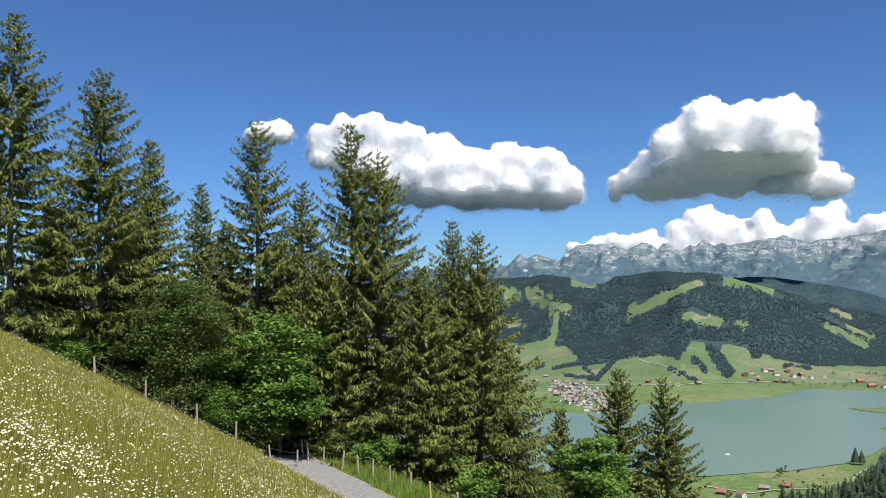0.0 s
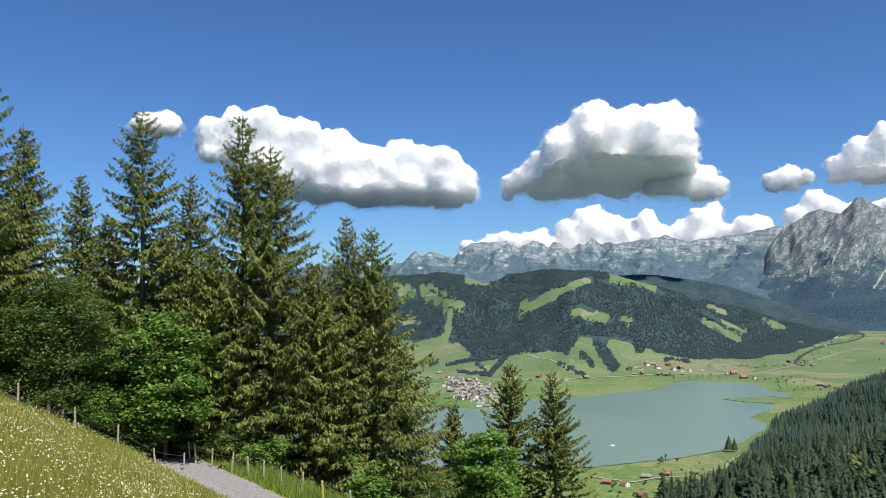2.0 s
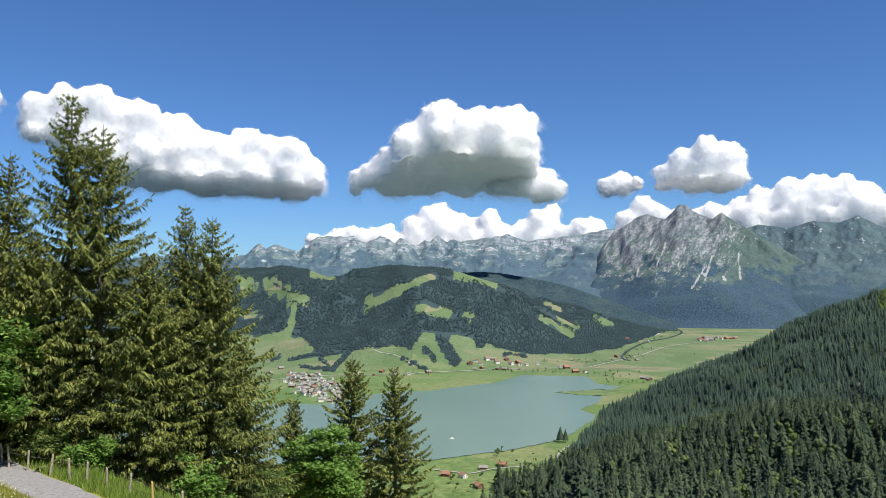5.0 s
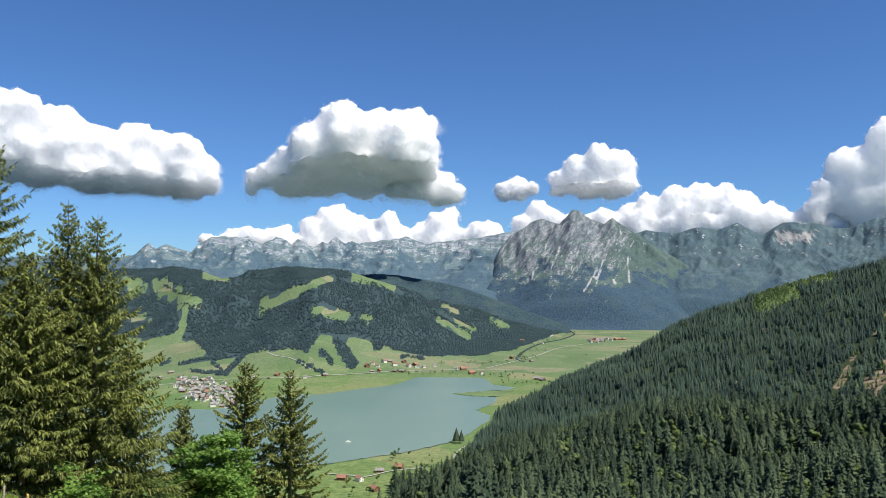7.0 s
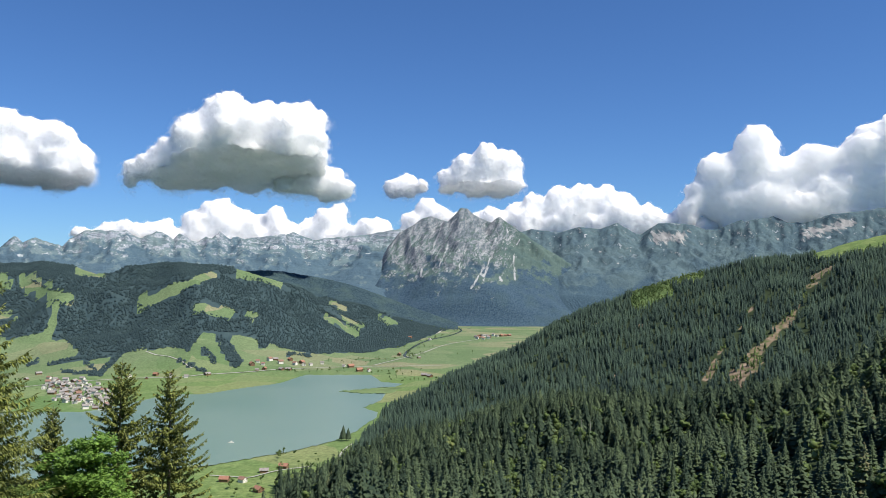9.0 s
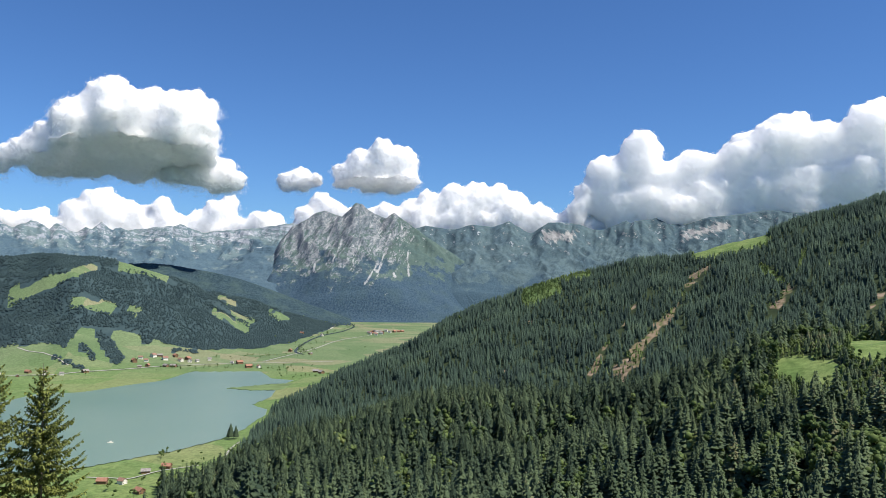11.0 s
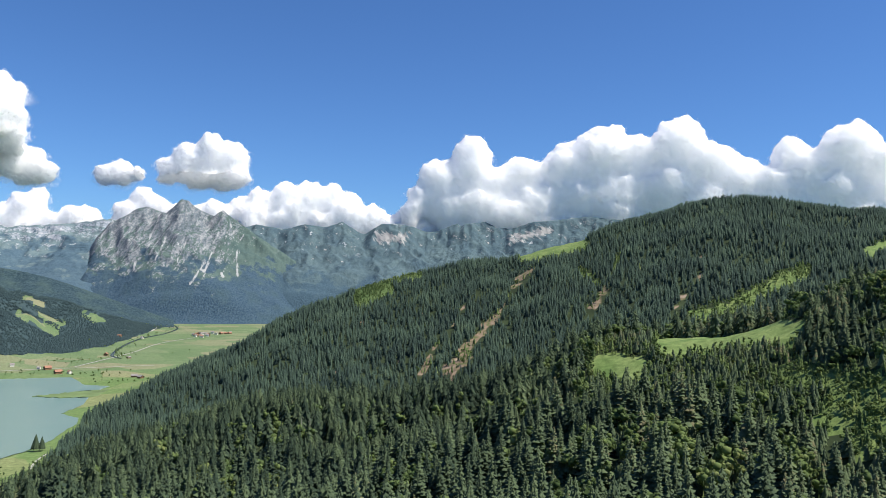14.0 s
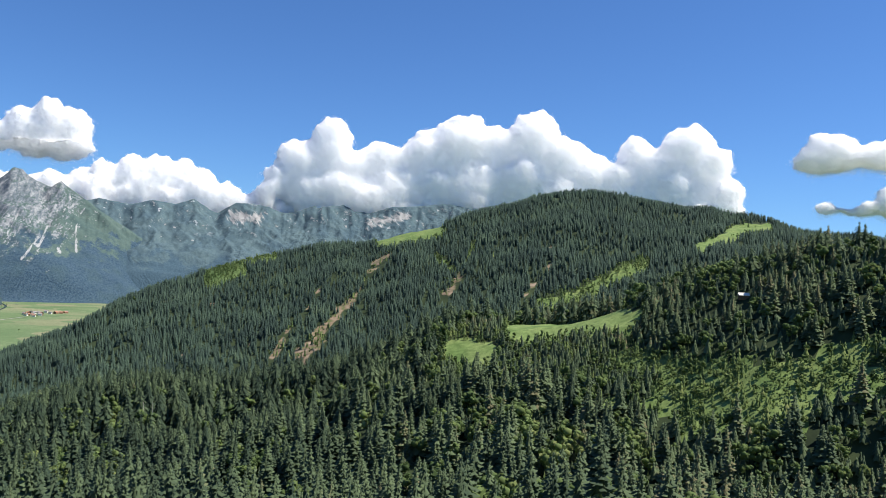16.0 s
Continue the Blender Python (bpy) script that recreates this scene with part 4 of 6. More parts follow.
cloud([(55.4, 9.7, 1.35), (77, 9.3, 1.3), (80.8, 10, 1.5), (74.3, 8.2, 1.2), (62.3, 9.6, 1.2), (70, 10.8, 1.7), (65, 10.6, 1.4), (53, 8, 1.4), (55.4, 9.2, 1.4), (57, 7.5, 1.5), (59, 8.3, 1.4), (62, 8.5, 1.8), (64.7, 9.7, 1.9), (67, 9.6, 1.8), (69.8, 10.2, 1.9), (72, 8.8, 1.8), (56, 6, 1.6), (60, 6, 1.8), (66, 6.5, 2), (72, 6.3, 1.8), (76, 7.5, 1.5), (78, 8.4, 1.5), (80.2, 9.6, 1.6), (82.3, 8.7, 1.3), (80, 6.8, 1.6), (83.2, 6.5, 1.2), (75.5, 6, 1.5), (63, 6.5, 1.9), (69, 7, 2), (58, 5.2, 1.5), (54, 5.8, 1.3), (74, 7.5, 1.5), (77.5, 5.5, 1.5), (81.5, 5.2, 1.3), (51.4, 6.7, 0.7), (52.1, 8.2, 0.6), (50.9, 5.6, 0.7), (51.8, 7.5, 0.5), (62, 4.6, 1.4)], 4930, 3.4, 8, "great bank of bright white cumulus clouds", 13.0, 24.0, mat=M_VAPOUR, tilt=0.0, frayed=0.6)
cloud([(88.9, 9.9, 1.0), (88.4, 9, 1.1), (90, 9.5, 1.2), (92.5, 8.7, 1.5), (91, 8.6, 1.2)], 4880, 7.7, 9, "white cumulus cloud above the wooded ridge", mat=M_VAPOUR)
cloud([(89.3, 5.6, 0.7), (93.4, 6.4, 1.2), (91.7, 5.7, 0.8), (95, 7, 1.4), (90.4, 5.3, 0.6)], 4660, 4.6, 10, "low white cumulus cloud behind the wooded ridge", mat=M_VAPOUR)


# ======== woods of many trees ========
def spruce_template(g, tiers, sides, h=1.0, w=0.16):
    """A small jagged spruce: tiers of ragged skirts on a stem; unit height."""
    V, F = [], []
    for t in range(tiers):
        z1 = 0.14 + 0.86 * (t / tiers) ** 0.92
        z2 = min(1.0, z1 + (1.0 - z1) * 0.55 + 0.06)
        rr = w * (1 - z1) ** 0.75 * 1.1 + 0.012
        a0 = g.uniform(0, 6.28)
        o = len(V)
        V.append((0, 0, z2))
        for s in range(sides * 2):
            a = a0 + math.pi * s / sides
            q = rr * (g.uniform(0.85, 1.25) if s % 2 == 0 else g.uniform(0.5, 0.75))
            V.append((q * math.cos(a), q * math.sin(a), z1 - (0.03 if s % 2 == 0 else -0.035) + g.uniform(-0.015, 0.015)))
        for s in range(sides * 2):
            F.append((o, o + 1 + s, o + 1 + (s + 1) % (sides * 2)))
    return np.array(V), np.array(F)


def conifer(g, whorls, ring, w, full=0.6, bare=0.08):
    """A spruce seen from afar: a dark inner cone, and round it whorls of drooping fans of twigs; unit height, convex outline."""
    V, F = [], []
    w *= g.uniform(0.85, 1.15)
    sides = 5
    rows = ((bare, 0.75),) if 0 < whorls < 6 else ((bare, 0.75), (bare + 0.3, 0.8))
    for z, k in rows:
        for q in range(sides):
            a = 6.283 * q / sides + z * 2
            rad = full * k * w * (1 - z) ** 0.75 * g.uniform(0.8, 1.2)
            V.append((rad * math.cos(a), rad * math.sin(a), z))
    V.append((0, 0, 0.97))
    for q in range(sides):
        n = (q + 1) % sides
        if len(rows) > 1:
            F += [(q, n, sides + n), (q, sides + n, sides + q)]
        o = (len(rows) - 1) * sides
        F.append((o + q, o + n, o + sides))
    for t in range(whorls):
        u = (t + g.uniform(-0.3, 0.3)) / whorls
        u = min(max(u, 0.0), 0.96)
        ln = w * (1 - u) ** 0.72 * g.uniform(0.85, 1.12) + 0.012
        k = max(3, int(ring * (1 - 0.45 * u)))
        a0 = g.uniform(0, 6.28)
        for b in range(k):
            a = a0 + 6.283 * (b + g.uniform(-0.25, 0.25)) / k
            q = ln * g.uniform(0.7, 1.2)
            half = 2.6 / k * g.uniform(0.7, 1.2)
            z = bare + (0.99 - bare) * u
            drop = q * (0.75 - 0.5 * u) + g.normal(0, 0.01)
            o = len(V)
            V += [(0, 0, min(1.0, z + 0.04 + 0.1 * (1 - u))), (q * math.cos(a - half), q * math.sin(a - half), z - drop * g.uniform(0.6, 1.1)), (q * 1.12 * math.cos(a + half * 0.4), q * 1.12 * math.sin(a + half * 0.4), z - drop * g.uniform(0.4, 0.9))]
            F.append((o, o + 1, o + 2))
    return np.array(V), np.array(F)


def bough_spruce(g, whorls=22, w=0.275):
    """A spruce of separate drooping boughs over a dark inner cone; unit height, for woods seen from a few hundred metres."""
    w *= g.uniform(0.8, 1.2)
    bare = g.uniform(0.04, 0.2)
    cv, cf = conifer(g, 0, 3, w, 0.5, bare)
    V, F = [tuple(p) for p in cv], [tuple(f) for f in cf]
    for t in range(whorls):
        u = t / whorls
        ln = w * (1 - u) ** 0.98 * g.uniform(0.8, 1.15) + 0.01
        k = 8 if u < 0.5 else 6
        a0 = g.uniform(0, 6.28)
        for b in range(k):
            if g.uniform() < 0.08:
                continue
            a = a0 + 6.283 * b / k + g.normal(0, 0.25)
            q = ln * g.uniform(0.65, 1.2)
            c, s_ = math.cos(a), math.sin(a)
            wd = 0.24 * q + 0.005
            z = bare + (0.985 - bare) * u + g.normal(0, 0.008)
            dz = q * (0.55 * u - 0.55) + g.normal(0, 0.01)
            o = len(V)
            V += [(0, 0, z + 0.015), (0.65 * q * c - wd * s_, 0.65 * q * s_ + wd * c, z + dz * 0.7 - 0.022), (q * c, q * s_, z + dz * 0.85), (0.65 * q * c + wd * s_, 0.65 * q * s_ - wd * c, z + dz * 0.7 - 0.022)]
            F += [(o, o + 1, o + 2), (o, o + 2, o + 3)]
    o = len(V)
    for k in range(3):
        V.append((0.013 * math.cos(2.1 * k), 0.013 * math.sin(2.1 * k), -0.05))
    V.append((0, 0, 1.0))
    F += [(o, o + 1, o + 3), (o + 1, o + 2, o + 3), (o + 2, o, o + 3)]
    return np.array(V), np.array(F)


def broad_template(g, leaves, lumps=8):
    """A small round-headed tree: uneven lumps of foliage hung with ragged tufts of leaves round a short stem; unit height."""
    lump = g.normal(size=(lumps, 3))
    lump /= np.linalg.norm(lump, axis=1)[:, None]
    lump = np.array([0, 0, 0.58]) + lump * np.array([0.22, 0.22, 0.3]) * g.uniform(0.45, 1.0, (lumps, 1))
    size = g.uniform(0.07, 0.13, lumps)
    iv, jf = ICO1
    V = [p + iv * q * g.uniform(0.75, 1.15, (len(iv), 1)) for p, q in zip(lump, size)]
    F = [jf + len(iv) * i for i in range(lumps)]
    o = len(iv) * lumps
    k = g.integers(0, lumps, leaves)
    d = g.normal(size=(leaves, 3))
    d[:, 2] += 0.3
    d /= np.linalg.norm(d, axis=1)[:, None]
    c = lump[k] + d * size[k][:, None] * g.uniform(0.9, 1.2, (leaves, 1))
    e1 = np.cross(d, g.normal(size=(leaves, 3)))
    e1 /= np.linalg.norm(e1, axis=1)[:, None] + 1e-6
    e2 = np.cross(d + 0.6 * g.normal(size=(leaves, 3)), e1)
    e2 /= np.linalg.norm(e2, axis=1)[:, None] + 1e-6
    s = g.uniform(0.035, 0.07, (leaves, 1)) * (60 / leaves) ** 0.35
    V.append(np.stack([c - e1 * s, c + e2 * s * 0.8, c + e1 * s, c - e2 * s * 0.8], 1).reshape(-1, 3))
    b = (np.arange(leaves) * 4)[:, None] + o
    F += [b + np.array([[0, 1, 2]]), b + np.array([[0, 2, 3]])]
    o += leaves * 4
    V.append(np.array([(0.02, 0, -0.05), (-0.01, 0.02, -0.05), (-0.01, -0.02, -0.05), (0, 0, 0.6)]))
    F.append(np.array([(0, 1, 3), (1, 2, 3), (2, 0, 3)]) + o)
    return np.concatenate(V), np.concatenate(F)


def plant_wood(name, xs, ys, hs, templates, mat, label, seed, light=0.0):
    """All the trees of one wood in one mesh, each turned, leaned and sized on its own."""
    g = np.random.default_rng(seed)
    zs = ground_z(xs, ys)
    pick = g.integers(0, len(templates), len(xs))
    tone = np.clip(0.5 + light + 0.2 * g.normal(size=len(xs)) + 0.5 * fbm(xs / 70, ys / 70, 4, seed), 0, 1)
    Vs, Fs, Ts, o = [], [], [], 0
    for k, (v, f) in enumerate(templates):
        idx = np.nonzero(pick == k)[0]
        if not len(idx):
            continue
        a = g.uniform(0, 6.28, len(idx))
        ca, sa = np.cos(a)[:, None], np.sin(a)[:, None]
        h = hs[idx][:, None]
        w = h * g.uniform(0.8, 1.25, (len(idx), 1))
        lx, ly = g.normal(0, 0.02, (2, len(idx), 1))
        X = (v[:, 0] * ca - v[:, 1] * sa) * w + xs[idx][:, None] + v[:, 2] * h * lx
        Y = (v[:, 0] * sa + v[:, 1] * ca) * w + ys[idx][:, None] + v[:, 2] * h * ly
        Z = v[:, 2] * h + zs[idx][:, None]
        P = np.stack([X, Y, Z], -1)
        Vs.append(P.reshape(-1, 3))
        Ts.append(np.repeat(tone[idx], len(v)))
        Fs.append((f[None] + (np.arange(len(idx)) * len(v))[:, None, None] + o).reshape(-1, 3))
        o += len(idx) * len(v)
    me = mesh_np(name, np.concatenate(Vs), np.concatenate(Fs), [mat])
    point_attr(me, "tone", np.concatenate(Ts))
    return tagged(new(name, me), label, "forest", kind="stuff")


def scatter(az0, az1, r0, r1, spacing, seed):
    """Points spread evenly over a sector."""
    g = np.random.default_rng(seed)
    n = int(0.5 * math.radians(az1 - az0) * (r1 * r1 - r0 * r0) / spacing ** 2)
    az = g.uniform(az0, az1, n)
    r = np.sqrt(g.uniform(r0 * r0, r1 * r1, n))
    x, y = bearing(az, r)
    return x, y, az, r, g


def sees(x, y, z, top):
    """Whether the tip of a tree clears the land before it, seen from the viewpoint."""
    ok = np.ones(len(x), bool)
    for u in np.linspace(0.2, 0.97, 40):
        zz = ground_z(x * u, y * u)
        ok &= EYE + (z + top - EYE) * u > zz - 6
    return ok


def woods():
    g = np.random.default_rng(5)
    mid = [conifer(g, 12, 9, 0.225) for _ in range(9)]
    bough = [bough_spruce(g) for _ in range(12)]
    far = [conifer(g, 4, 6, 0.235, 0.85) for _ in range(9)]
    sapling = [spruce_template(g, 5, 5, w=0.24) for _ in range(6)]
    tiny = [spruce_template(g, 1, 5, w=0.44) for _ in range(6)]
    broad = [broad_template(g, 48) for _ in range(8)]
    low = [broad_template(g, 20, 3) for _ in range(6)] + [spruce_template(g, 3, 4, w=0.2) for _ in range(4)]
    # near slope and shoulder
    x, y, az, r, q = scatter(21, 97, 240, 860, 7.6, 41)
    z = ground_z(x, y)
    f, s = forest_mask(x, y, z)
    keep = (f > q.uniform(0, 0.75, len(x))) & sees(x, y, z, 24) & ~beside_hut(x, y)
    shrubby = (f > 0.1) & (f < 0.9)
    kind = fbm(x / 45, y / 45, 3, 77) + q.normal(0, 0.4, len(x)) + np.where(az > 64, 0.34, 0.0) + np.where(r < 330, 0.1, 0.0) + np.where(shrubby, 0.5, 0)
    h = q.uniform(12, 27, len(x)) * (1 + 0.15 * vnoise(x / 60, y / 60, 3)) * np.where(f < 0.5, 0.45, 1)
    el = np.degrees(np.arctan2(z - EYE, r))
    young = (az > 64.5) & (az < 78) & (el > -7.6) & (el < -2.4) & (r < 640)
    h = h * (1 + 0.25 * (1 - smoothstep(330, 460, r)))
    h = np.where(young, h * 0.38, h) * np.where(az > 78, 0.78, 1)
    h = np.where((az > 76) & (el > -8.5) & (el < -4) & (fbm(x / 50, y / 50, 2, 31) > -0.1), h * 0.5, h)
    # spruce tone rises with the bearing, darker at the left, lighter at the right
    bearing_tone = np.interp(az, (50, 66, 80), (-0.2, 0.08, 0.2))
    c = keep & (kind < 0.33)
    close = r < 520
    plant_wood("spruce_forest", x[c & close], y[c & close], h[c & close], bough, M_FOREST, "spruce forest with green and brownish trees on the near slope", 6, bearing_tone[c & close])
    plant_wood("spruce_forest", x[c & ~close], y[c & ~close], h[c & ~close], mid, M_FOREST, "dense dark green spruce forest covering the shoulder", 16, bearing_tone[c & ~close])
    b = keep & (kind >= 0.33)
    plant_wood("broadleaf_forest", x[b], y[b], h[b] * 0.7, broad, M_BROAD, "bright green broadleaf trees among the spruces", 7)
    # undergrowth on the steep side under the shoulder
    x, y, az, r, q = scatter(66, 97, 290, 640, 4.6, 45)
    z = ground_z(x, y)
    f, s = forest_mask(x, y, z)
    keep = (f > 0.5) & sees(x, y, z, 8) & ~beside_hut(x, y)
    plant_wood("young_spruces", x[keep], y[keep], q.uniform(3, 10, keep.sum()), sapling, M_FOREST, "young spruces growing thickly under the old trees", 17)
    # young growth on the clearings
    x, y, az, r, q = scatter(63, 97, 300, 660, 2.2, 44)
    z = ground_z(x, y)
    f, s = forest_mask(x, y, z)
    el = np.degrees(np.arctan2(z - EYE, r))
    keep = ((f > 0.1) & (f < 0.9) | (az < 78) & (el > -7.4) & (el < -3.6) & (f > 0.1)) & sees(x, y, z, 8) & (fbm(x / 14, y / 14, 2, 9) > -0.55)
    plant_wood("young_trees", x[keep], y[keep], q.uniform(1.5, 3.0, keep.sum()) * q.choice((1.0, 1.6, 3.2), keep.sum(), p=(0.45, 0.35, 0.2)), low, M_BROAD, "bright green young trees and bushes on the clearing", 19)
    # the spur behind
    x, y, az, r, q = scatter(26, 97, 680, 1900, 5.9, 42)
    z = ground_z(x, y)
    f, s = forest_mask(x, y, z)
    s_r = np.interp(az, [24, 27.8, 36, 51, 60, 69, 76, 93], [690, 840, 800, 700, 660, 620, 600, 550])
    tip = np.degrees(np.arctan2(z + 11 - EYE, r))
    bare = np.maximum(inside(az, tip, SLIDES), inside(az, 0.5 * (tip + np.degrees(np.arctan2(z - EYE, r))), SLIDES)) > q.normal(0.1, 0.4, len(x))
    keep = (f > 0.5) & ~bare & (s < 0.62 + q.normal(0, 0.22, len(x))) & (r > s_r + 40) & (r > 860) & sees(x, y, z, 24)
    h = q.uniform(8, 15, len(x)) * (1 + 0.2 * vnoise(x / 80, y / 80, 6))
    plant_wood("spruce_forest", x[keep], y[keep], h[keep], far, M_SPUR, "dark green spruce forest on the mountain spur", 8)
    bush = ((f > 0.1) & (f < 0.5) & (q.uniform(size=len(x)) < 0.75) | (s > 0.45) & (q.uniform(size=len(x)) < 0.35)) & sees(x, y, z, 8)
    bx, by, az, r, q2 = scatter(45, 80, 680, 1560, 4.6, 46)
    bz = ground_z(bx, by)
    bf, bs = forest_mask(bx, by, bz)
    thick = (bf > 0.1) & (bf < 0.5) & (r > 700) & sees(bx, by, bz, 8) & (fbm(bx / 20, by / 20, 2, 4) > -0.2)
    plant_wood("bushes", bx[thick], by[thick], q2.uniform(2.5, 8, thick.sum()), low, M_BROAD, "thick bright green scrub on the clearings", 28)
    plant_wood("bushes", x[bush], y[bush], q.uniform(4, 11, bush.sum()), low, M_BROAD, "bright green bushes on the spur's clearings", 18)
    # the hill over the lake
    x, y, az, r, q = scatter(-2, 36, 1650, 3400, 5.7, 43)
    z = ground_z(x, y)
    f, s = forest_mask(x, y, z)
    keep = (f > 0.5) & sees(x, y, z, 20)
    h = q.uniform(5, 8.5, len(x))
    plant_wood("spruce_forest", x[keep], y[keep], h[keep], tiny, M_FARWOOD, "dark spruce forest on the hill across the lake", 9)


woods()


# ======== the great trees at the lane ========
def spruce(az, r, top_el, seed, spread=0.17, thin=0.0, lean=(0, 0)):
    """A tall spruce: tapered trunk, whorls of drooping boughs, each bough hung with many short sprays."""
    g = np.random.default_rng(seed)
    x, y = (float(v) for v in bearing(az, r))
    z = float(ground_z(x, y)[0]) - 0.3
    h = rise(top_el, r) - z
    tree = thing("spruce", x, y, z, "tall dark green spruce with drooping boughs beside the lane", "tree", "spruces at the lane")
    # trunk
    rings, sides = 14, 8
    V, F = [], []
    bx, by = g.normal(0, 0.15, 2)
    for i in range(rings + 1):
        u = i / rings
        rad = 0.011 * h * (1 - u) ** 0.85 + 0.015
        for s in range(sides):
            a = 6.283 * s / sides
            V.append((rad * math.cos(a) + lean[0] * u * h + bx * math.sin(u * 3), rad * math.sin(a) + lean[1] * u * h + by * math.sin(u * 3), u * h))
    for i in range(rings):
        for s in range(sides):
            F.append((i * sides + s, i * sides + (s + 1) % sides, (i + 1) * sides + (s + 1) % sides, (i + 1) * sides + s))
    part("trunk", mesh_np("trunk", V, F, [M_BARK], smooth=True), tree)
    # boughs: a curved spine with many thin needle-clad twigs that hang to both sides
    P = []
    zz = 0.05 * h
    a0 = g.uniform(0, 6.28)
    while zz < h * 0.985:
        u = zz / h
        length = spread * h * min(1.0, (1 - u) ** 0.75 * 1.08) * (0.8 if u < 0.1 else 1.0) + 0.15
        k = int(g.integers(5, 8)) if u < 0.92 else 4
        for b in range(k):
            if g.uniform() < thin * (0.5 + u):
                continue
            a = a0 + 6.283 * b / k + g.normal(0, 0.25)
            ln = length * g.uniform(0.55, 1.22)
            up = 0.8 * u - 0.38 + g.normal(0, 0.1)
            m = max(8, int(ln / 0.066))
            t = np.concatenate([np.sort(g.uniform(0.08, 1, m)), np.sort(g.uniform(0.08, 1, m)), np.linspace(0, 0.93, 8)])
            side = np.concatenate([np.full(m, 1.0), np.full(m, -1.0), np.zeros(8)])
            nn = len(t)
            ox, oz = t * ln, (up * t + 0.34 * (t - 0.6) * t) * ln
            sl = np.minimum(0.13 * ln * (1.05 - t) ** 0.5 * g.uniform(0.5, 1.4, nn) + 0.12, 0.38)
            sl = np.where(side == 0, ln * 0.14, sl)
            dx = np.where(side == 0, 1.0, g.uniform(0.35, 0.85, nn)) * sl
            dy = side * sl * g.uniform(0.45, 0.9, nn)
            dz = np.where(side == 0, (up + 0.34 * (2 * t - 0.6)) * sl, -sl * g.uniform(0.15, 1.3, nn))
            base = np.stack([ox, 0.04 * ln * np.sin(t * 5 + b), oz], -1)
            d = np.stack([dx, dy, dz], -1)
            tip = base + d
            mid = base + d * 0.6 + np.stack([0 * sl, 0 * sl, 0.06 * sl], -1)
            wd = np.where(side == 0, 0.045, 0.036 + 0.03 * g.uniform(0, 1, nn))[:, None] * max(1.0, r / 57)
            w1 = np.cross(d, np.array([0.0, 0.0, 1.0]) + g.normal(0, 0.5, (nn, 3)))
            w1 = w1 / (np.linalg.norm(w1, axis=1)[:, None] + 1e-6) * wd
            blk = np.stack([base, mid + w1, tip, mid - w1], 1).reshape(-1, 3)
            ca, sa = math.cos(a), math.sin(a)
            X = blk[:, 0] * ca - blk[:, 1] * sa + lean[0] * zz + bx * math.sin(u * 3)
            Y = blk[:, 0] * sa + blk[:, 1] * ca + lean[1] * zz + by * math.sin(u * 3)
            P.append(np.stack([X, Y, blk[:, 2] + zz], -1))
        a0 += 2.4
        zz += (0.26 + 0.22 * (1 - u)) * g.uniform(0.7, 1.3) * (h / 22)
    P = np.concatenate(P)
    Q = np.arange(len(P)).reshape(-1, 4)
    part("crown", mesh_np("crown", P, Q, [M_SPRUCE]), tree)
    return tree


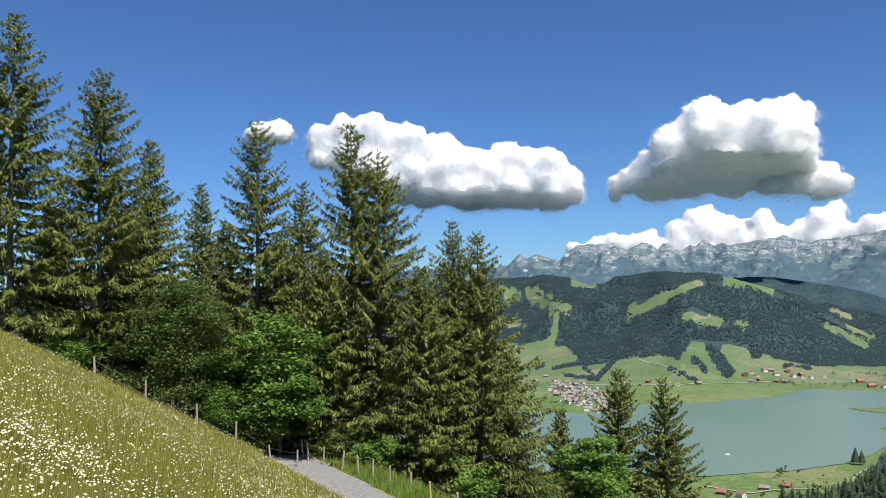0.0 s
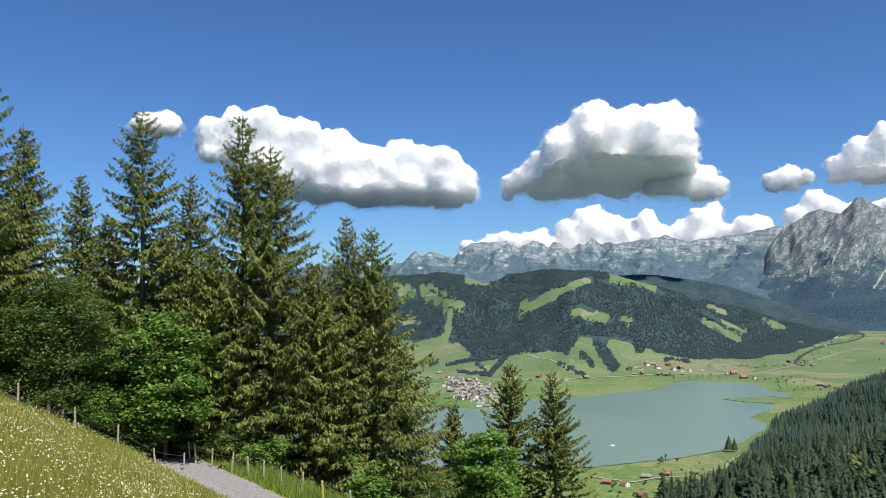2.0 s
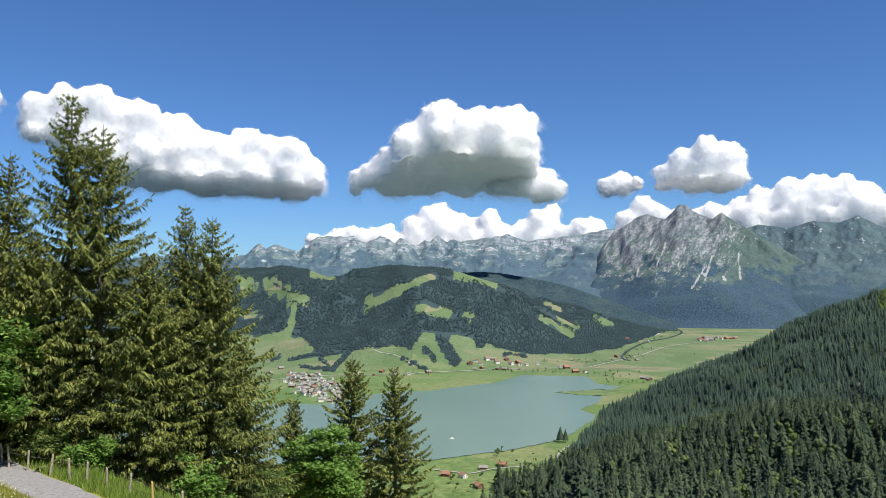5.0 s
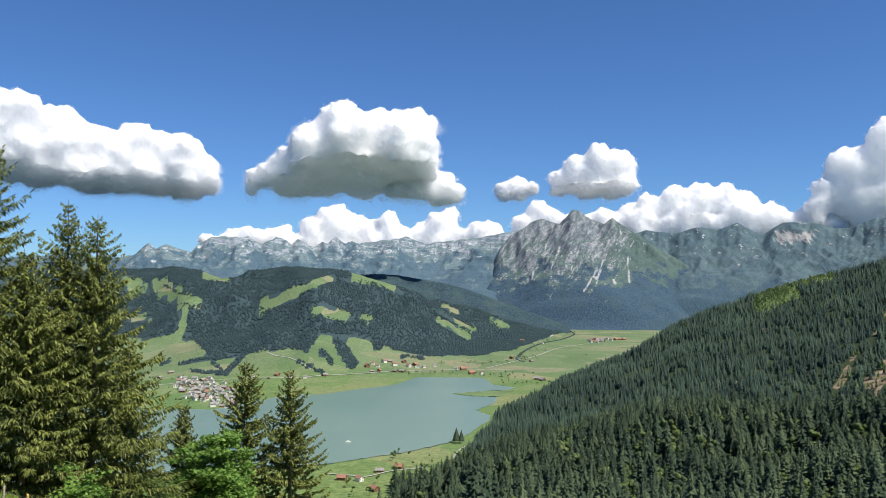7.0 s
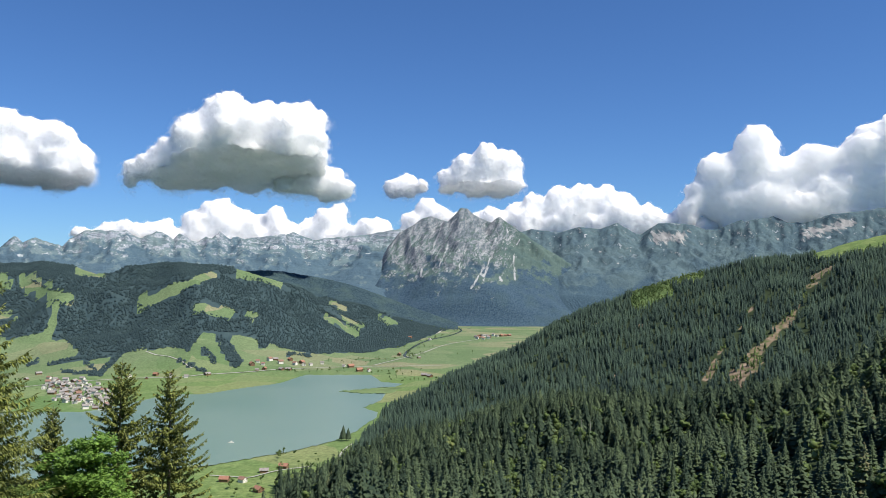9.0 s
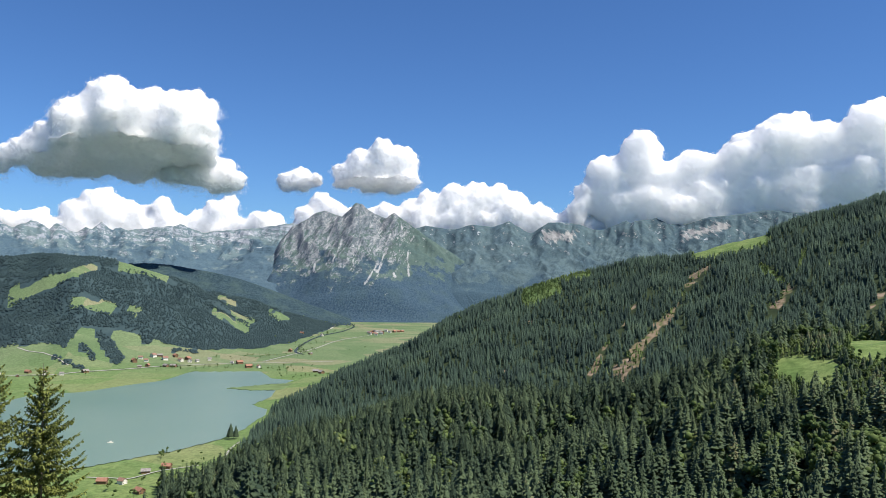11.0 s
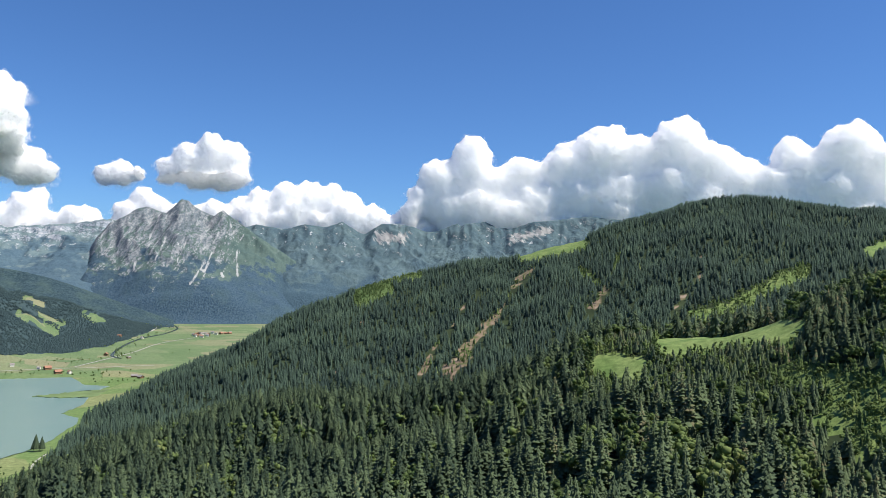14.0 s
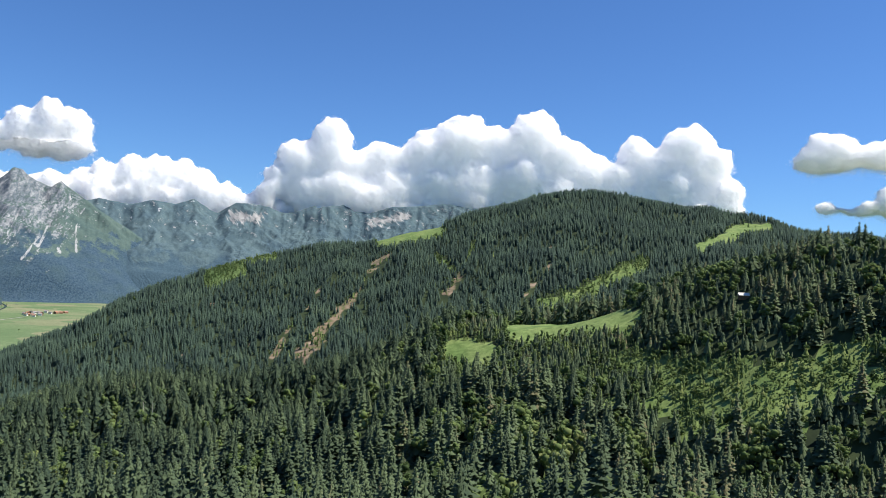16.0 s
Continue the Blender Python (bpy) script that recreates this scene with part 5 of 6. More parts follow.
def leafy(name, az, r, base_z, top_el, width, mat, seed, label, leaf=0.22, count=9000):
    """A broadleaf tree: forked trunk and limbs, a crown of many single leaves gathered in clumps."""
    g = np.random.default_rng(seed)
    x, y = (float(v) for v in bearing(az, r))
    z = float(ground_z(x, y)[0]) - 0.2
    h = rise(top_el, r) - z
    tree = thing(name, x, y, z, label, "tree")
    c0 = np.array([0, 0, base_z * h])
    # clumps
    n = 170
    d = g.normal(size=(n, 3))
    d /= np.linalg.norm(d, axis=1)[:, None]
    rad = g.uniform(0.25, 1.0, n) ** 0.5
    crown_h = h - base_z * h
    lobe = g.normal(size=(15, 3))
    lobe /= np.linalg.norm(lobe, axis=1)[:, None]
    lobe *= np.array([width * 0.3, width * 0.3, crown_h * 0.31]) * g.uniform(0.45, 1.15, (15, 1))
    C = np.array([0, 0, base_z * h + crown_h * 0.5]) + lobe[g.integers(0, 15, n)] + d * rad[:, None] * np.array([width * 0.23, width * 0.23, crown_h * 0.2])
    per = count // n
    cr = g.uniform(0.07, 0.14, n) * width
    L = g.normal(size=(n, per, 3))
    L /= np.linalg.norm(L, axis=2)[:, :, None]
    L = C[:, None] + L * (cr[:, None] * g.uniform(0.3, 1.1, (n, per)))[:, :, None] * np.array([1.2, 1.2, 0.6])
    L = L.reshape(-1, 3)
    m = len(L)
    s = leaf * g.uniform(0.6, 1.3, (m, 1))
    e1 = g.normal(size=(m, 3))
    e1[:, 2] *= 0.4
    e1 /= np.linalg.norm(e1, axis=1)[:, None]
    e2 = np.cross(e1, np.array([0, 0, 1.0]) + 0.5 * g.normal(size=(m, 3)))
    e2 /= np.linalg.norm(e2, axis=1)[:, None] + 1e-6
    V = np.stack([L - e1 * s, L + e2 * s * 0.6, L + e1 * s, L - e2 * s * 0.6], 1).reshape(-1, 3)
    part("crown", mesh_np("crown", V, np.arange(len(V)).reshape(-1, 4), [mat]), tree)
    # trunk and limbs
    def limb(name, p, q, r0, r1):
        bm = bmesh.new()
        p, q = Vector(p), Vector(q)
        m4 = Matrix.Translation((p + q) / 2) @ (q - p).to_track_quat("Z", "Y").to_matrix().to_4x4()
        bmesh.ops.create_cone(bm, segments=7, radius1=r0, radius2=r1, depth=(q - p).length, matrix=m4)
        me = bpy.data.meshes.new(name)
        bm.to_mesh(me)
        bm.free()
        me.materials.append(M_BARK)
        part(name, me, tree)
    fork = (g.normal(0, 0.2), g.normal(0, 0.2), h * base_z * 0.8 + 0.6)
    limb("trunk", (0, 0, -0.3), fork, 0.02 * h, 0.014 * h)
    for k in g.choice(n, 12, replace=False):
        limb("limb", fork, C[k], 0.008 * h, 0.002 * h)
    return tree


for i, (az, r, top, spread, thin) in enumerate([
        (-28.4, 55, 17.9, 0.28, 0.2), (-23.1, 57, 15.05, 0.29, 0.05), (-20.3, 60, 10.9, 0.23, 0.1), (-16.9, 68, 8.0, 0.19, 0.1), (-13.15, 60, 12.5, 0.24, 0.15),
        (-10.0, 63, 8.3, 0.2, 0.2), (-6.55, 59, 12.4, 0.26, 0.1), (-4.6, 58, 10.4, 0.27, 0.05), (-1.8, 55, 2.2, 0.28, 0.0), (0.7, 59, 5.45, 0.24, 0.1), (2.5, 57, 4.6, 0.27, 0.05),
        (4.6, 60, -3.5, 0.26, 0.1), (12.26, 95, -5.07, 0.24, 0.02), (15.2, 95, -5.7, 0.23, 0.02), (-26.0, 60, 6.0, 0.26, 0.05), (-8.5, 57, 3.5, 0.26, 0.05), (8.2, 72, -8.0, 0.22, 0.1),
        (-15.2, 63, 5.2, 0.24, 0.05), (-11.4, 62, 4.6, 0.25, 0.05), (-21.8, 62, 6.4, 0.24, 0.05)]):
    spruce(az, r, top, 100 + i, spread, thin)
leafy("maple", -11.6, 56, 0.06, -0.8, 9.0, M_MAPLE, 201, "leafy dark green maple tree at the fence", 0.15, 30000)
leafy("maple", 10.2, 68, 0.3, -8.7, 6.8, M_MAPLE, 202, "bright green maple crown below the lane", 0.17, 20000)
leafy("willow", -18.6, 54, 0.05, 2.2, 8.6, M_WILLOW, 203, "fine-leaved grey-green willow at the wood's edge", 0.1, 34000)
leafy("shrub", 2.0, 50, 0.0, -11.2, 4.2, M_MAPLE, 204, "low green shrub beneath the spruces", 0.14, 5000)

for k, (az, r, top, w) in enumerate(((-15.6, 55, -5.2, 4.5), (-13.2, 54.5, -7.4, 4.0), (-9.6, 57.5, -7.6, 4.2), (-7.2, 55, -8.8, 3.6), (-5.0, 53, -9.6, 3.2), (-21.5, 55, -3.6, 4.5), (-24.5, 54, -1.8, 4.2), (6.4, 55, -12.0, 4.0))):
    leafy("shrub", az, r, 0.0, top, w, M_WILLOW if k % 2 else M_MAPLE, 210 + k, "dense green shrub filling the wood's edge", 0.1, 5000)


# ======== lane, fence and meadow ========
def lane():
    n, w = 90, 1.65
    V, F = [], []
    g = np.random.default_rng(8)
    for i in range(n):
        y = 54.5 - 84.5 * i / (n - 1)
        x = 19.1 - 0.568 * y + 0.95
        for k in range(7):
            o = (k / 6 - 0.5) * 2 * w * (1.0 if 0 < k < 6 else g.uniform(0.9, 1.15))
            px, py = x + o * 0.87, y + o * 0.49
            V.append((px, py, float(ground_z(px, py)[0]) + 0.06 + 0.03 * (1 - (k / 3 - 1) ** 2)))
    for i in range(n - 1):
        for k in range(6):
            F.append((i * 7 + k, i * 7 + k + 1, (i + 1) * 7 + k + 1, (i + 1) * 7 + k))
    tagged(new("road", mesh_np("road", V, F, [M_ROAD], smooth=True)), "narrow grey gravel lane along the slope", "lane", kind="structure")


lane()


def post_mesh(h, r, mat, seed):
    """A split, slightly tapered post with a bevelled head."""
    g = np.random.default_rng(seed)
    bm = bmesh.new()
    prev = None
    for z, k in ((-0.3, 1.0), (0.4, 1.0), (h * 0.7, 0.93), (h - 0.04, 0.88), (h, 0.6)):
        ring = [bm.verts.new((r * k * math.cos(a) * (1 + 0.15 * math.sin(3 * a + seed)), r * k * math.sin(a), z + (0.02 * math.cos(a) if z > h - 0.1 else 0))) for a in np.linspace(0, 6.283, 9)[:-1]]
        if prev:
            for q in range(8):
                bm.faces.new((prev[q], prev[(q + 1) % 8], ring[(q + 1) % 8], ring[q]))
        prev = ring
    bm.faces.new(prev)
    me = bpy.data.meshes.new("post")
    bm.to_mesh(me)
    bm.free()
    me.materials.append(mat)
    return me


def fence(spots, label, seed, wires=(0.45, 0.95)):
    g = np.random.default_rng(seed)
    x0, y0 = (float(v) for v in bearing(*spots[0][:2]))
    z0 = float(ground_z(x0, y0)[0])
    root = thing("fence", x0, y0, z0, label, "fence")
    tops = []
    for i, (az, r, h, mat) in enumerate(spots):
        x, y = (float(v) for v in bearing(az, r))
        z = float(ground_z(x, y)[0])
        ob = part("post", post_mesh(h, 0.062, mat, seed + i), root)
        ob.location = (x - x0, y - y0, z - z0)
        tx, ty = g.normal(0, 0.05, 2)
        ob.rotation_euler = (tx, ty, g.uniform(0, 3))
        tops.append(Vector((x - x0, y - y0, z - z0)))
    for hgt in wires:
        cu = bpy.data.curves.new("wire", "CURVE")
        cu.dimensions, cu.bevel_depth, cu.bevel_resolution = "3D", 0.008, 1
        sp = cu.splines.new("POLY")
        pts = []
        for a, b in zip(tops, tops[1:]):
            for k in range(5):
                u = k / 5
                p = a.lerp(b, u)
                pts.append((p.x, p.y, p.z + hgt - 0.12 * u * (1 - u) * 4 * 0.4, 1))
        pts.append((*(tops[-1] + Vector((0, 0, hgt))), 1))
        sp.points.add(len(pts) - 1)
        for q, p in zip(sp.points, pts):
            q.co = p
        cu.materials.append(M_WIRE)
        part("wire", cu, root, "thin grey wire strand")


fence([(-23.5, 50.5, 1.2, M_POST), (-20.37, 50.0, 1.25, M_POST), (-18.6, 51.5, 1.0, M_POST), (-17.07, 49.5, 1.25, M_POST), (-14.54, 49.5, 1.3, M_POST), (-12.18, 50.5, 1.15, M_POST), (-10.37, 51.5, 1.1, M_POST)],
      "weathered wooden post fence with wire along the meadow edge", 300)
fence([(-12.3, 60, 1.2, M_POST), (-10.6, 57, 1.2, M_POST), (-9.98, 55, 1.25, M_POST), (-9.6, 53.6, 1.3, M_POST), (-8.57, 52.3, 1.2, M_POST), (-7.27, 50.8, 1.2, M_POST), (-6.13, 49.4, 1.2, M_POST), (-5.1, 48.2, 1.2, M_POST), (-3.91, 46.6, 1.15, M_POST), (-2.51, 44.8, 1.15, M_POST), (-1.04, 42.6, 1.15, M_POSTY), (0.9, 41.4, 0.9, M_POST)],
      "weathered wooden post fence with wire beside the gravel lane", 340)

M_BLADE = mat_leaf("grass_blades", (0.135, 0.18, 0.026), (0.43, 0.4, 0.1), 0.7, 0.35, 0.5)
M_PETAL = mat_plain("petals", (0.6, 0.58, 0.42), 0.8, 0.1, 3.0)
M_VERGE = mat_leaf("verge_grass", (0.12, 0.21, 0.035), (0.27, 0.37, 0.07), 0.7, 0.35, 0.15)


def blades(name, x, y, hgt, wid, mat, label, seed):
    g = np.random.default_rng(seed)
    n = len(x)
    z = ground_z(x, y)
    a = g.uniform(0, 6.28, n)
    lx, ly = g.normal(0, 0.25, (2, n)) * hgt
    dx, dy = np.cos(a) * wid, np.sin(a) * wid
    V = np.stack([np.stack([x - dx, y - dy, z - 0.03], -1), np.stack([x + dx, y + dy, z - 0.03], -1), np.stack([x + lx, y + ly, z + hgt], -1)], 1).reshape(-1, 3)
    tagged(new(name, mesh_np(name, V, np.arange(3 * n).reshape(-1, 3), [mat])), label, "grass", kind="stuff")


def meadow():
    g = np.random.default_rng(70)
    n = 240000
    az, r = g.uniform(-40, -2, n), np.exp(g.uniform(np.log(4.0), np.log(56), n))
    x, y = bearing(az, r)
    up = ground_z(x, y) > ROAD_Z + 0.5
    x, y, r = x[up], y[up], r[up]
    tall = 0.7 + 0.5 * vnoise(x / 1.5, y / 1.5, 5)
    blades("meadow_grass", x, y, g.uniform(0.18, 0.5, len(x)) * tall, 0.0025 + 0.00042 * r, M_BLADE, "tall green and straw-coloured meadow grass", 71)
    # verge between lane and wood
    m = 60000
    az, r = g.uniform(-16, 6, m), g.uniform(38, 64, m)
    x, y = bearing(az, r)
    d = ground_z(x, y) - ROAD_Z
    off = x - (19.1 - 0.568 * y - 0.5)
    k = (off > 3.5) & (d > -4)
    blades("verge_grass", x[k], y[k], g.uniform(0.2, 0.55, k.sum()), 0.026, M_VERGE, "green grass on the lane's verge", 72)
    # daisies in drifts
    m = 34000
    az = g.uniform(-40, -4, m)
    u = g.uniform(0, 1, m)
    r = np.where(g.uniform(size=m) < 0.3, 1 / (1 / 54 + u * (1 / 4.5 - 1 / 54)), 4.5 * 12 ** u)
    x, y = bearing(az, r)
    drift = 0.95 * fbm(x / 3.2 + 3, y / 6.5, 3, 12) + 0.35 * g.normal(size=m)
    k = (ground_z(x, y) > ROAD_Z + 0.7) & ((drift > 0.28) | (g.uniform(size=m) < 0.16))
    x, y, r = x[k], y[k], r[k]
    n = len(x)
    z = ground_z(x, y) + g.uniform(0.22, 0.5, n)
    s = g.uniform(0.006, 0.012, n) * (1 + 0.025 * r)
    nv = g.normal(0, 0.35, (n, 3)) + np.array([0.25, -0.35, 0.9])
    nv /= np.linalg.norm(nv, axis=1)[:, None]
    e1 = np.cross(nv, [0.3, 0.9, 0.1])
    e1 /= np.linalg.norm(e1, axis=1)[:, None]
    e2 = np.cross(nv, e1)
    c = np.stack([x, y, z], -1)
    ang = np.arange(6) * math.pi / 3
    V = c[:, None] + (e1[:, None] * np.cos(ang)[None, :, None] + e2[:, None] * np.sin(ang)[None, :, None]) * s[:, None, None]
    b = (np.arange(n) * 6)[:, None]
    F = np.concatenate([b + np.array([[0, 1, 2, 3]]), b + np.array([[0, 3, 4, 5]])])
    tagged(new("daisies", mesh_np("daisies", V.reshape(-1, 3), F, [M_PETAL])), "drifts of white daisies in the meadow", "flowers", kind="stuff")


meadow()


# ======== the valley: houses, hedges, boat ========
def spot(az, el):
    """The place on the valley floor under these angles."""
    return bearing(az, 189.0 / math.tan(radians(-el)))


def house_parts(w, l, h, roof_h, m_wall, m_roof, m_win):
    """Meshes of a gabled house: walls, roof with eaves, one window."""
    bm = bmesh.new()
    a = [bm.verts.new(p) for p in ((-w, -l, -2), (w, -l, -2), (w, l, -2), (-w, l, -2), (-w, -l, h), (w, -l, h), (w, l, h), (-w, l, h), (0, -l, h + roof_h), (0, l, h + roof_h))]
    for f in ((0, 1, 5, 8, 4), (1, 2, 6, 5), (2, 3, 7, 9, 6), (3, 0, 4, 7)):
        bm.faces.new([a[i] for i in f])
    wall = bpy.data.meshes.new("wall")
    bm.to_mesh(wall)
    bm.free()
    wall.materials.append(m_wall)
    bm = bmesh.new()
    e, t, k = 0.9, 0.35, roof_h / w
    for sgn in (-1, 1):
        p = [(0, -l - e, h + roof_h), (0, l + e, h + roof_h), (sgn * (w + e), l + e, h - e * k), (sgn * (w + e), -l - e, h - e * k)]
        lo = [bm.verts.new((x, y, z + 0.05)) for x, y, z in p]
        hi = [bm.verts.new((x, y, z + 0.05 + t)) for x, y, z in p]
        bm.faces.new(lo)
        bm.faces.new(hi)
        for i in range(4):
            bm.faces.new((lo[i], lo[(i + 1) % 4], hi[(i + 1) % 4], hi[i]))
    bmesh.ops.recalc_face_normals(bm, faces=bm.faces)
    roof = bpy.data.meshes.new("roof")
    bm.to_mesh(roof)
    bm.free()
    roof.materials.append(m_roof)
    bm = bmesh.new()
    bmesh.ops.create_cube(bm, size=1.0, matrix=Matrix.Diagonal((1.1, 0.12, 1.3, 1)))
    win = bpy.data.meshes.new("window")
    bm.to_mesh(win)
    bm.free()
    win.materials.append(m_win)
    return wall, roof, win


M_WIN = mat_plain("window_glass", (0.05, 0.06, 0.07), 0.2, 0.2, 1.0)
M_ROOFR = mat_plain("red_roof", (0.31, 0.16, 0.11), 0.85, 0.2, 0.6)


def houses():
    g = np.random.default_rng(90)
    kinds = [("house", *house_parts(4.5, 5.5, 5.5, 3.2, M_WALLW, M_ROOF, M_WIN), M_WALLW, "white-walled village house with a red-brown gable roof"),
             ("house", *house_parts(4.2, 5.0, 5.8, 2.6, M_WALLW, M_ROOFG, M_WIN), M_WALLW, "white village house with a grey gable roof"),
             ("farmhouse", *house_parts(5.0, 7.0, 5.0, 3.6, M_WALLB, M_ROOFR, M_WIN), M_WALLB, "brown timber farmhouse with an orange-red roof"),
             ("barn", *house_parts(4.5, 6.5, 4.0, 3.0, M_WALLB, M_ROOFG, M_WIN), M_WALLB, "dark timber barn with a grey roof")]
    dims = [(4.5, 5.5), (4.2, 5.0), (5.0, 7.0), (4.5, 6.5)]
    first = {}

    def put(k, x, y, turn, size=1.0):
        name, wall, roof, win, _, label = kinds[k]
        z = float(ground_z(x, y)[0])
        if k not in first:
            ob = thing(name, x, y, z, label, "house", "valley houses")
            part("wall", wall, ob)
            part("roof", roof, ob)
            w, l = dims[k]
            for wx in (-w * 0.5, w * 0.5):
                for wz in (1.6, 4.0):
                    for sgn in (-1, 1):
                        o = part("window", win, ob)
                        o.location = (wx, sgn * l, wz)
            ob.rotation_euler = (0, 0, turn)
            ob.scale = (size,) * 3
            first[k] = ob
        else:
            m = Matrix.LocRotScale((x, y, z), Euler((0, 0, turn)), None)
            o = copy_thing(first[k], m)
            o.scale = (size,) * 3

    # farms on the near shore
    for az, el, k, t in ((18.87, -13.36, 2, 0.9), (20.09, -13.46, 0, 0.4), (21.52, -12.88, 3, 1.2), (22.84, -12.66, 2, 0.8), (21.18, -14.18, 2, 0.2), (24.05, -13.75, 2, 1.0)):
        put(k, *spot(az, el), t, 0.62)
    # the village at the far shore
    done = []
    while len(done) < 85:
        u = g.uniform()
        az = 8.2 + 3.0 * u + g.normal(0, 0.35)
        el = -6.75 - 1.25 * u + g.normal(0, 0.28)
        if el < -8.3 - 0.1 * (az - 10) or el > -6.4:
            continue
        x, y = spot(az, el)
        if any((x - p) ** 2 + (y - q) ** 2 < 190 for p, q in done):
            continue
        done.append((x, y))
        put(int(g.choice([0, 1, 1, 1, 1, 3])), x, y, g.uniform(0, 3.14), g.uniform(0.6, 0.95))
    # single farms along the far shore, and the hamlet up the valley
    for az, el in ((17.59, -6.5), (16.21, -6.59), (14.26, -6.4), (13.68, -6.55), (25.39, -5.75), (22.57, -6.15), (23.05, -6.15), (28.02, -6.2), (28.7, -6.2), (27.4, -5.93), (26.9, -5.9), (24.58, -5.85),
                   (30.83, -5.09), (32.23, -5.27), (33.03, -6.6), (32.63, -6.5), (20.9, -6.2), (21.4, -6.15), (7.2, -6.0), (7.8, -6.3), (6.5, -6.3), (11.9, -6.6), (12.6, -6.4), (33.0, -4.06), (31.6, -4.16), (15.2, -6.5)):
        put(int(g.choice([0, 1, 1, 2, 3, 3])), *spot(az, el), g.uniform(0, 3.14), g.uniform(0.6, 0.95))
    for az, el in ((21.75, -5.2), (20.95, -5.3), (20.55, -5.5), (22.16, -5.15), (23.16, -5.2), (23.97, -5.4), (22.5, -5.4), (21.3, -5.5), (23.5, -5.5), (24.1, -5.55)):
        x, y = on_slope(az, el - 0.25, 1500)
        put(int(g.choice([0, 2, 3])), x, y, g.uniform(0, 3.14), g.uniform(0.7, 1.0))
    for i in range(26):
        az = g.uniform(36.2, 38.9)
        put(int(g.choice([0, 1, 1, 1, 2])), *spot(az, -3.85 + 0.1 * (az - 36.2) + g.normal(0, 0.06)), g.uniform(0, 3.14), g.uniform(0.7, 1.1))


houses()


def valley_trees():
    g = np.random.default_rng(95)
    broad = [broad_template(g, 30, 3) for _ in range(5)]
    P = []
    for az, el, n, sp in ((21.51, -12.16, 3, 12), (22.4, -11.9, 5, 10), (24.16, -12.85, 3, 8), (20.3, -14.4, 4, 10), (19.15, -13.88, 3, 6), (25.0, -12.74, 4, 14), (23.5, -13.2, 5, 16), (26.9, -11.9, 3, 12), (25.8, -12.3, 6, 25),
                          (24.99, -6.25, 8, 30), (26.2, -6.28, 8, 30), (29.83, -6.3, 10, 35), (30.63, -6.45, 8, 25), (31.8, -6.86, 12, 30), (29.1, -5.5, 12, 40), (30.4, -5.4, 10, 40), (27.8, -5.6, 8, 40), (22.6, -6.3, 6, 20),
                          (23.98, -6.3, 6, 25), (8.4, -7.9, 12, 25), (9.4, -7.0, 14, 40), (10.4, -7.6, 10, 30), (6.0, -6.5, 8, 40), (12.0, -7.0, 8, 40), (15.5, -6.9, 8, 40), (33.8, -3.4, 16, 70), (34.6, -3.2, 14, 70), (32.0, -4.6, 10, 50), (33, -5, 8, 60)):
        x, y = spot(az, el)
        for _ in range(n):
            P.append((x + g.normal(0, sp), y + g.normal(0, sp * 0.6)))
    # the stream's bank up the valley
    for (a0, e0), (a1, e1) in zip(((34.0, -2.8), (35.2, -3.25), (34.6, -3.65), (33.0, -4.06), (31.9, -4.55), (31.3, -5.05)), ((35.2, -3.25), (34.6, -3.65), (33.0, -4.06), (31.9, -4.55), (31.3, -5.05), (31.8, -5.3))):
        for u in np.arange(0, 1, 0.05):
            x, y = spot(a0 + (a1 - a0) * u, e0 + (e1 - e0) * u)
            P.append((x + g.normal(0, 8), y + g.normal(0, 8)))
    P = np.array(P)
    plant_wood("valley_trees", P[:, 0], P[:, 1], g.uniform(5, 11, len(P)), broad, M_BROAD, "scattered green trees and hedges on the valley floor", 96)
    for az, el, h in ((26.95, -10.95, 19), (27.3, -10.95, 16)):
        x, y = spot(az, el)
        v, f = spruce_template(g, 9, 8, w=0.25)
        o = thing("spruce", float(x), float(y), float(ground_z(x, y)[0]), "dark conical spruce standing alone at the lake shore", "tree", "shore spruces")
        me = mesh_np("crown", v * h, f, [M_FOREST])
        point_attr(me, "tone", np.full(len(v), 0.2))
        part("crown", me, o)


valley_trees()


def land_tongue(points, z, name, label):
    """A low grassy island or spit in the lake."""
    ring = []
    for (a0, e0), (a1, e1) in zip(points, points[1:] + points[:1]):
        for k in range(8):
            u = k / 8
            az, el = a0 + (a1 - a0) * u, e0 + (e1 - e0) * u
            r = 189 / math.tan(radians(-el)) * (1 + 0.008 * noise.fractal(Vector((az * 4, el * 8, 1)), 1.0, 2.0, 3))
            ring.append(bearing(az, r))
    bm = bmesh.new()
    lo = [bm.verts.new((x, y, LAKE_Z - 0.5)) for x, y in ring]
    hi = [bm.verts.new((x, y, z)) for x, y in ring]
    top = bm.faces.new(hi)
    n = len(ring)
    for i in range(n):
        bm.faces.new((lo[i], lo[(i + 1) % n], hi[(i + 1) % n], hi[i]))
    bmesh.ops.triangulate(bm, faces=[top])
    bmesh.ops.recalc_face_normals(bm, faces=bm.faces)
    me = bpy.data.meshes.new(name)
    bm.to_mesh(me)
    bm.free()
    me.materials.append(M_REED)
    tagged(new(name, me), label, "island", kind="structure")


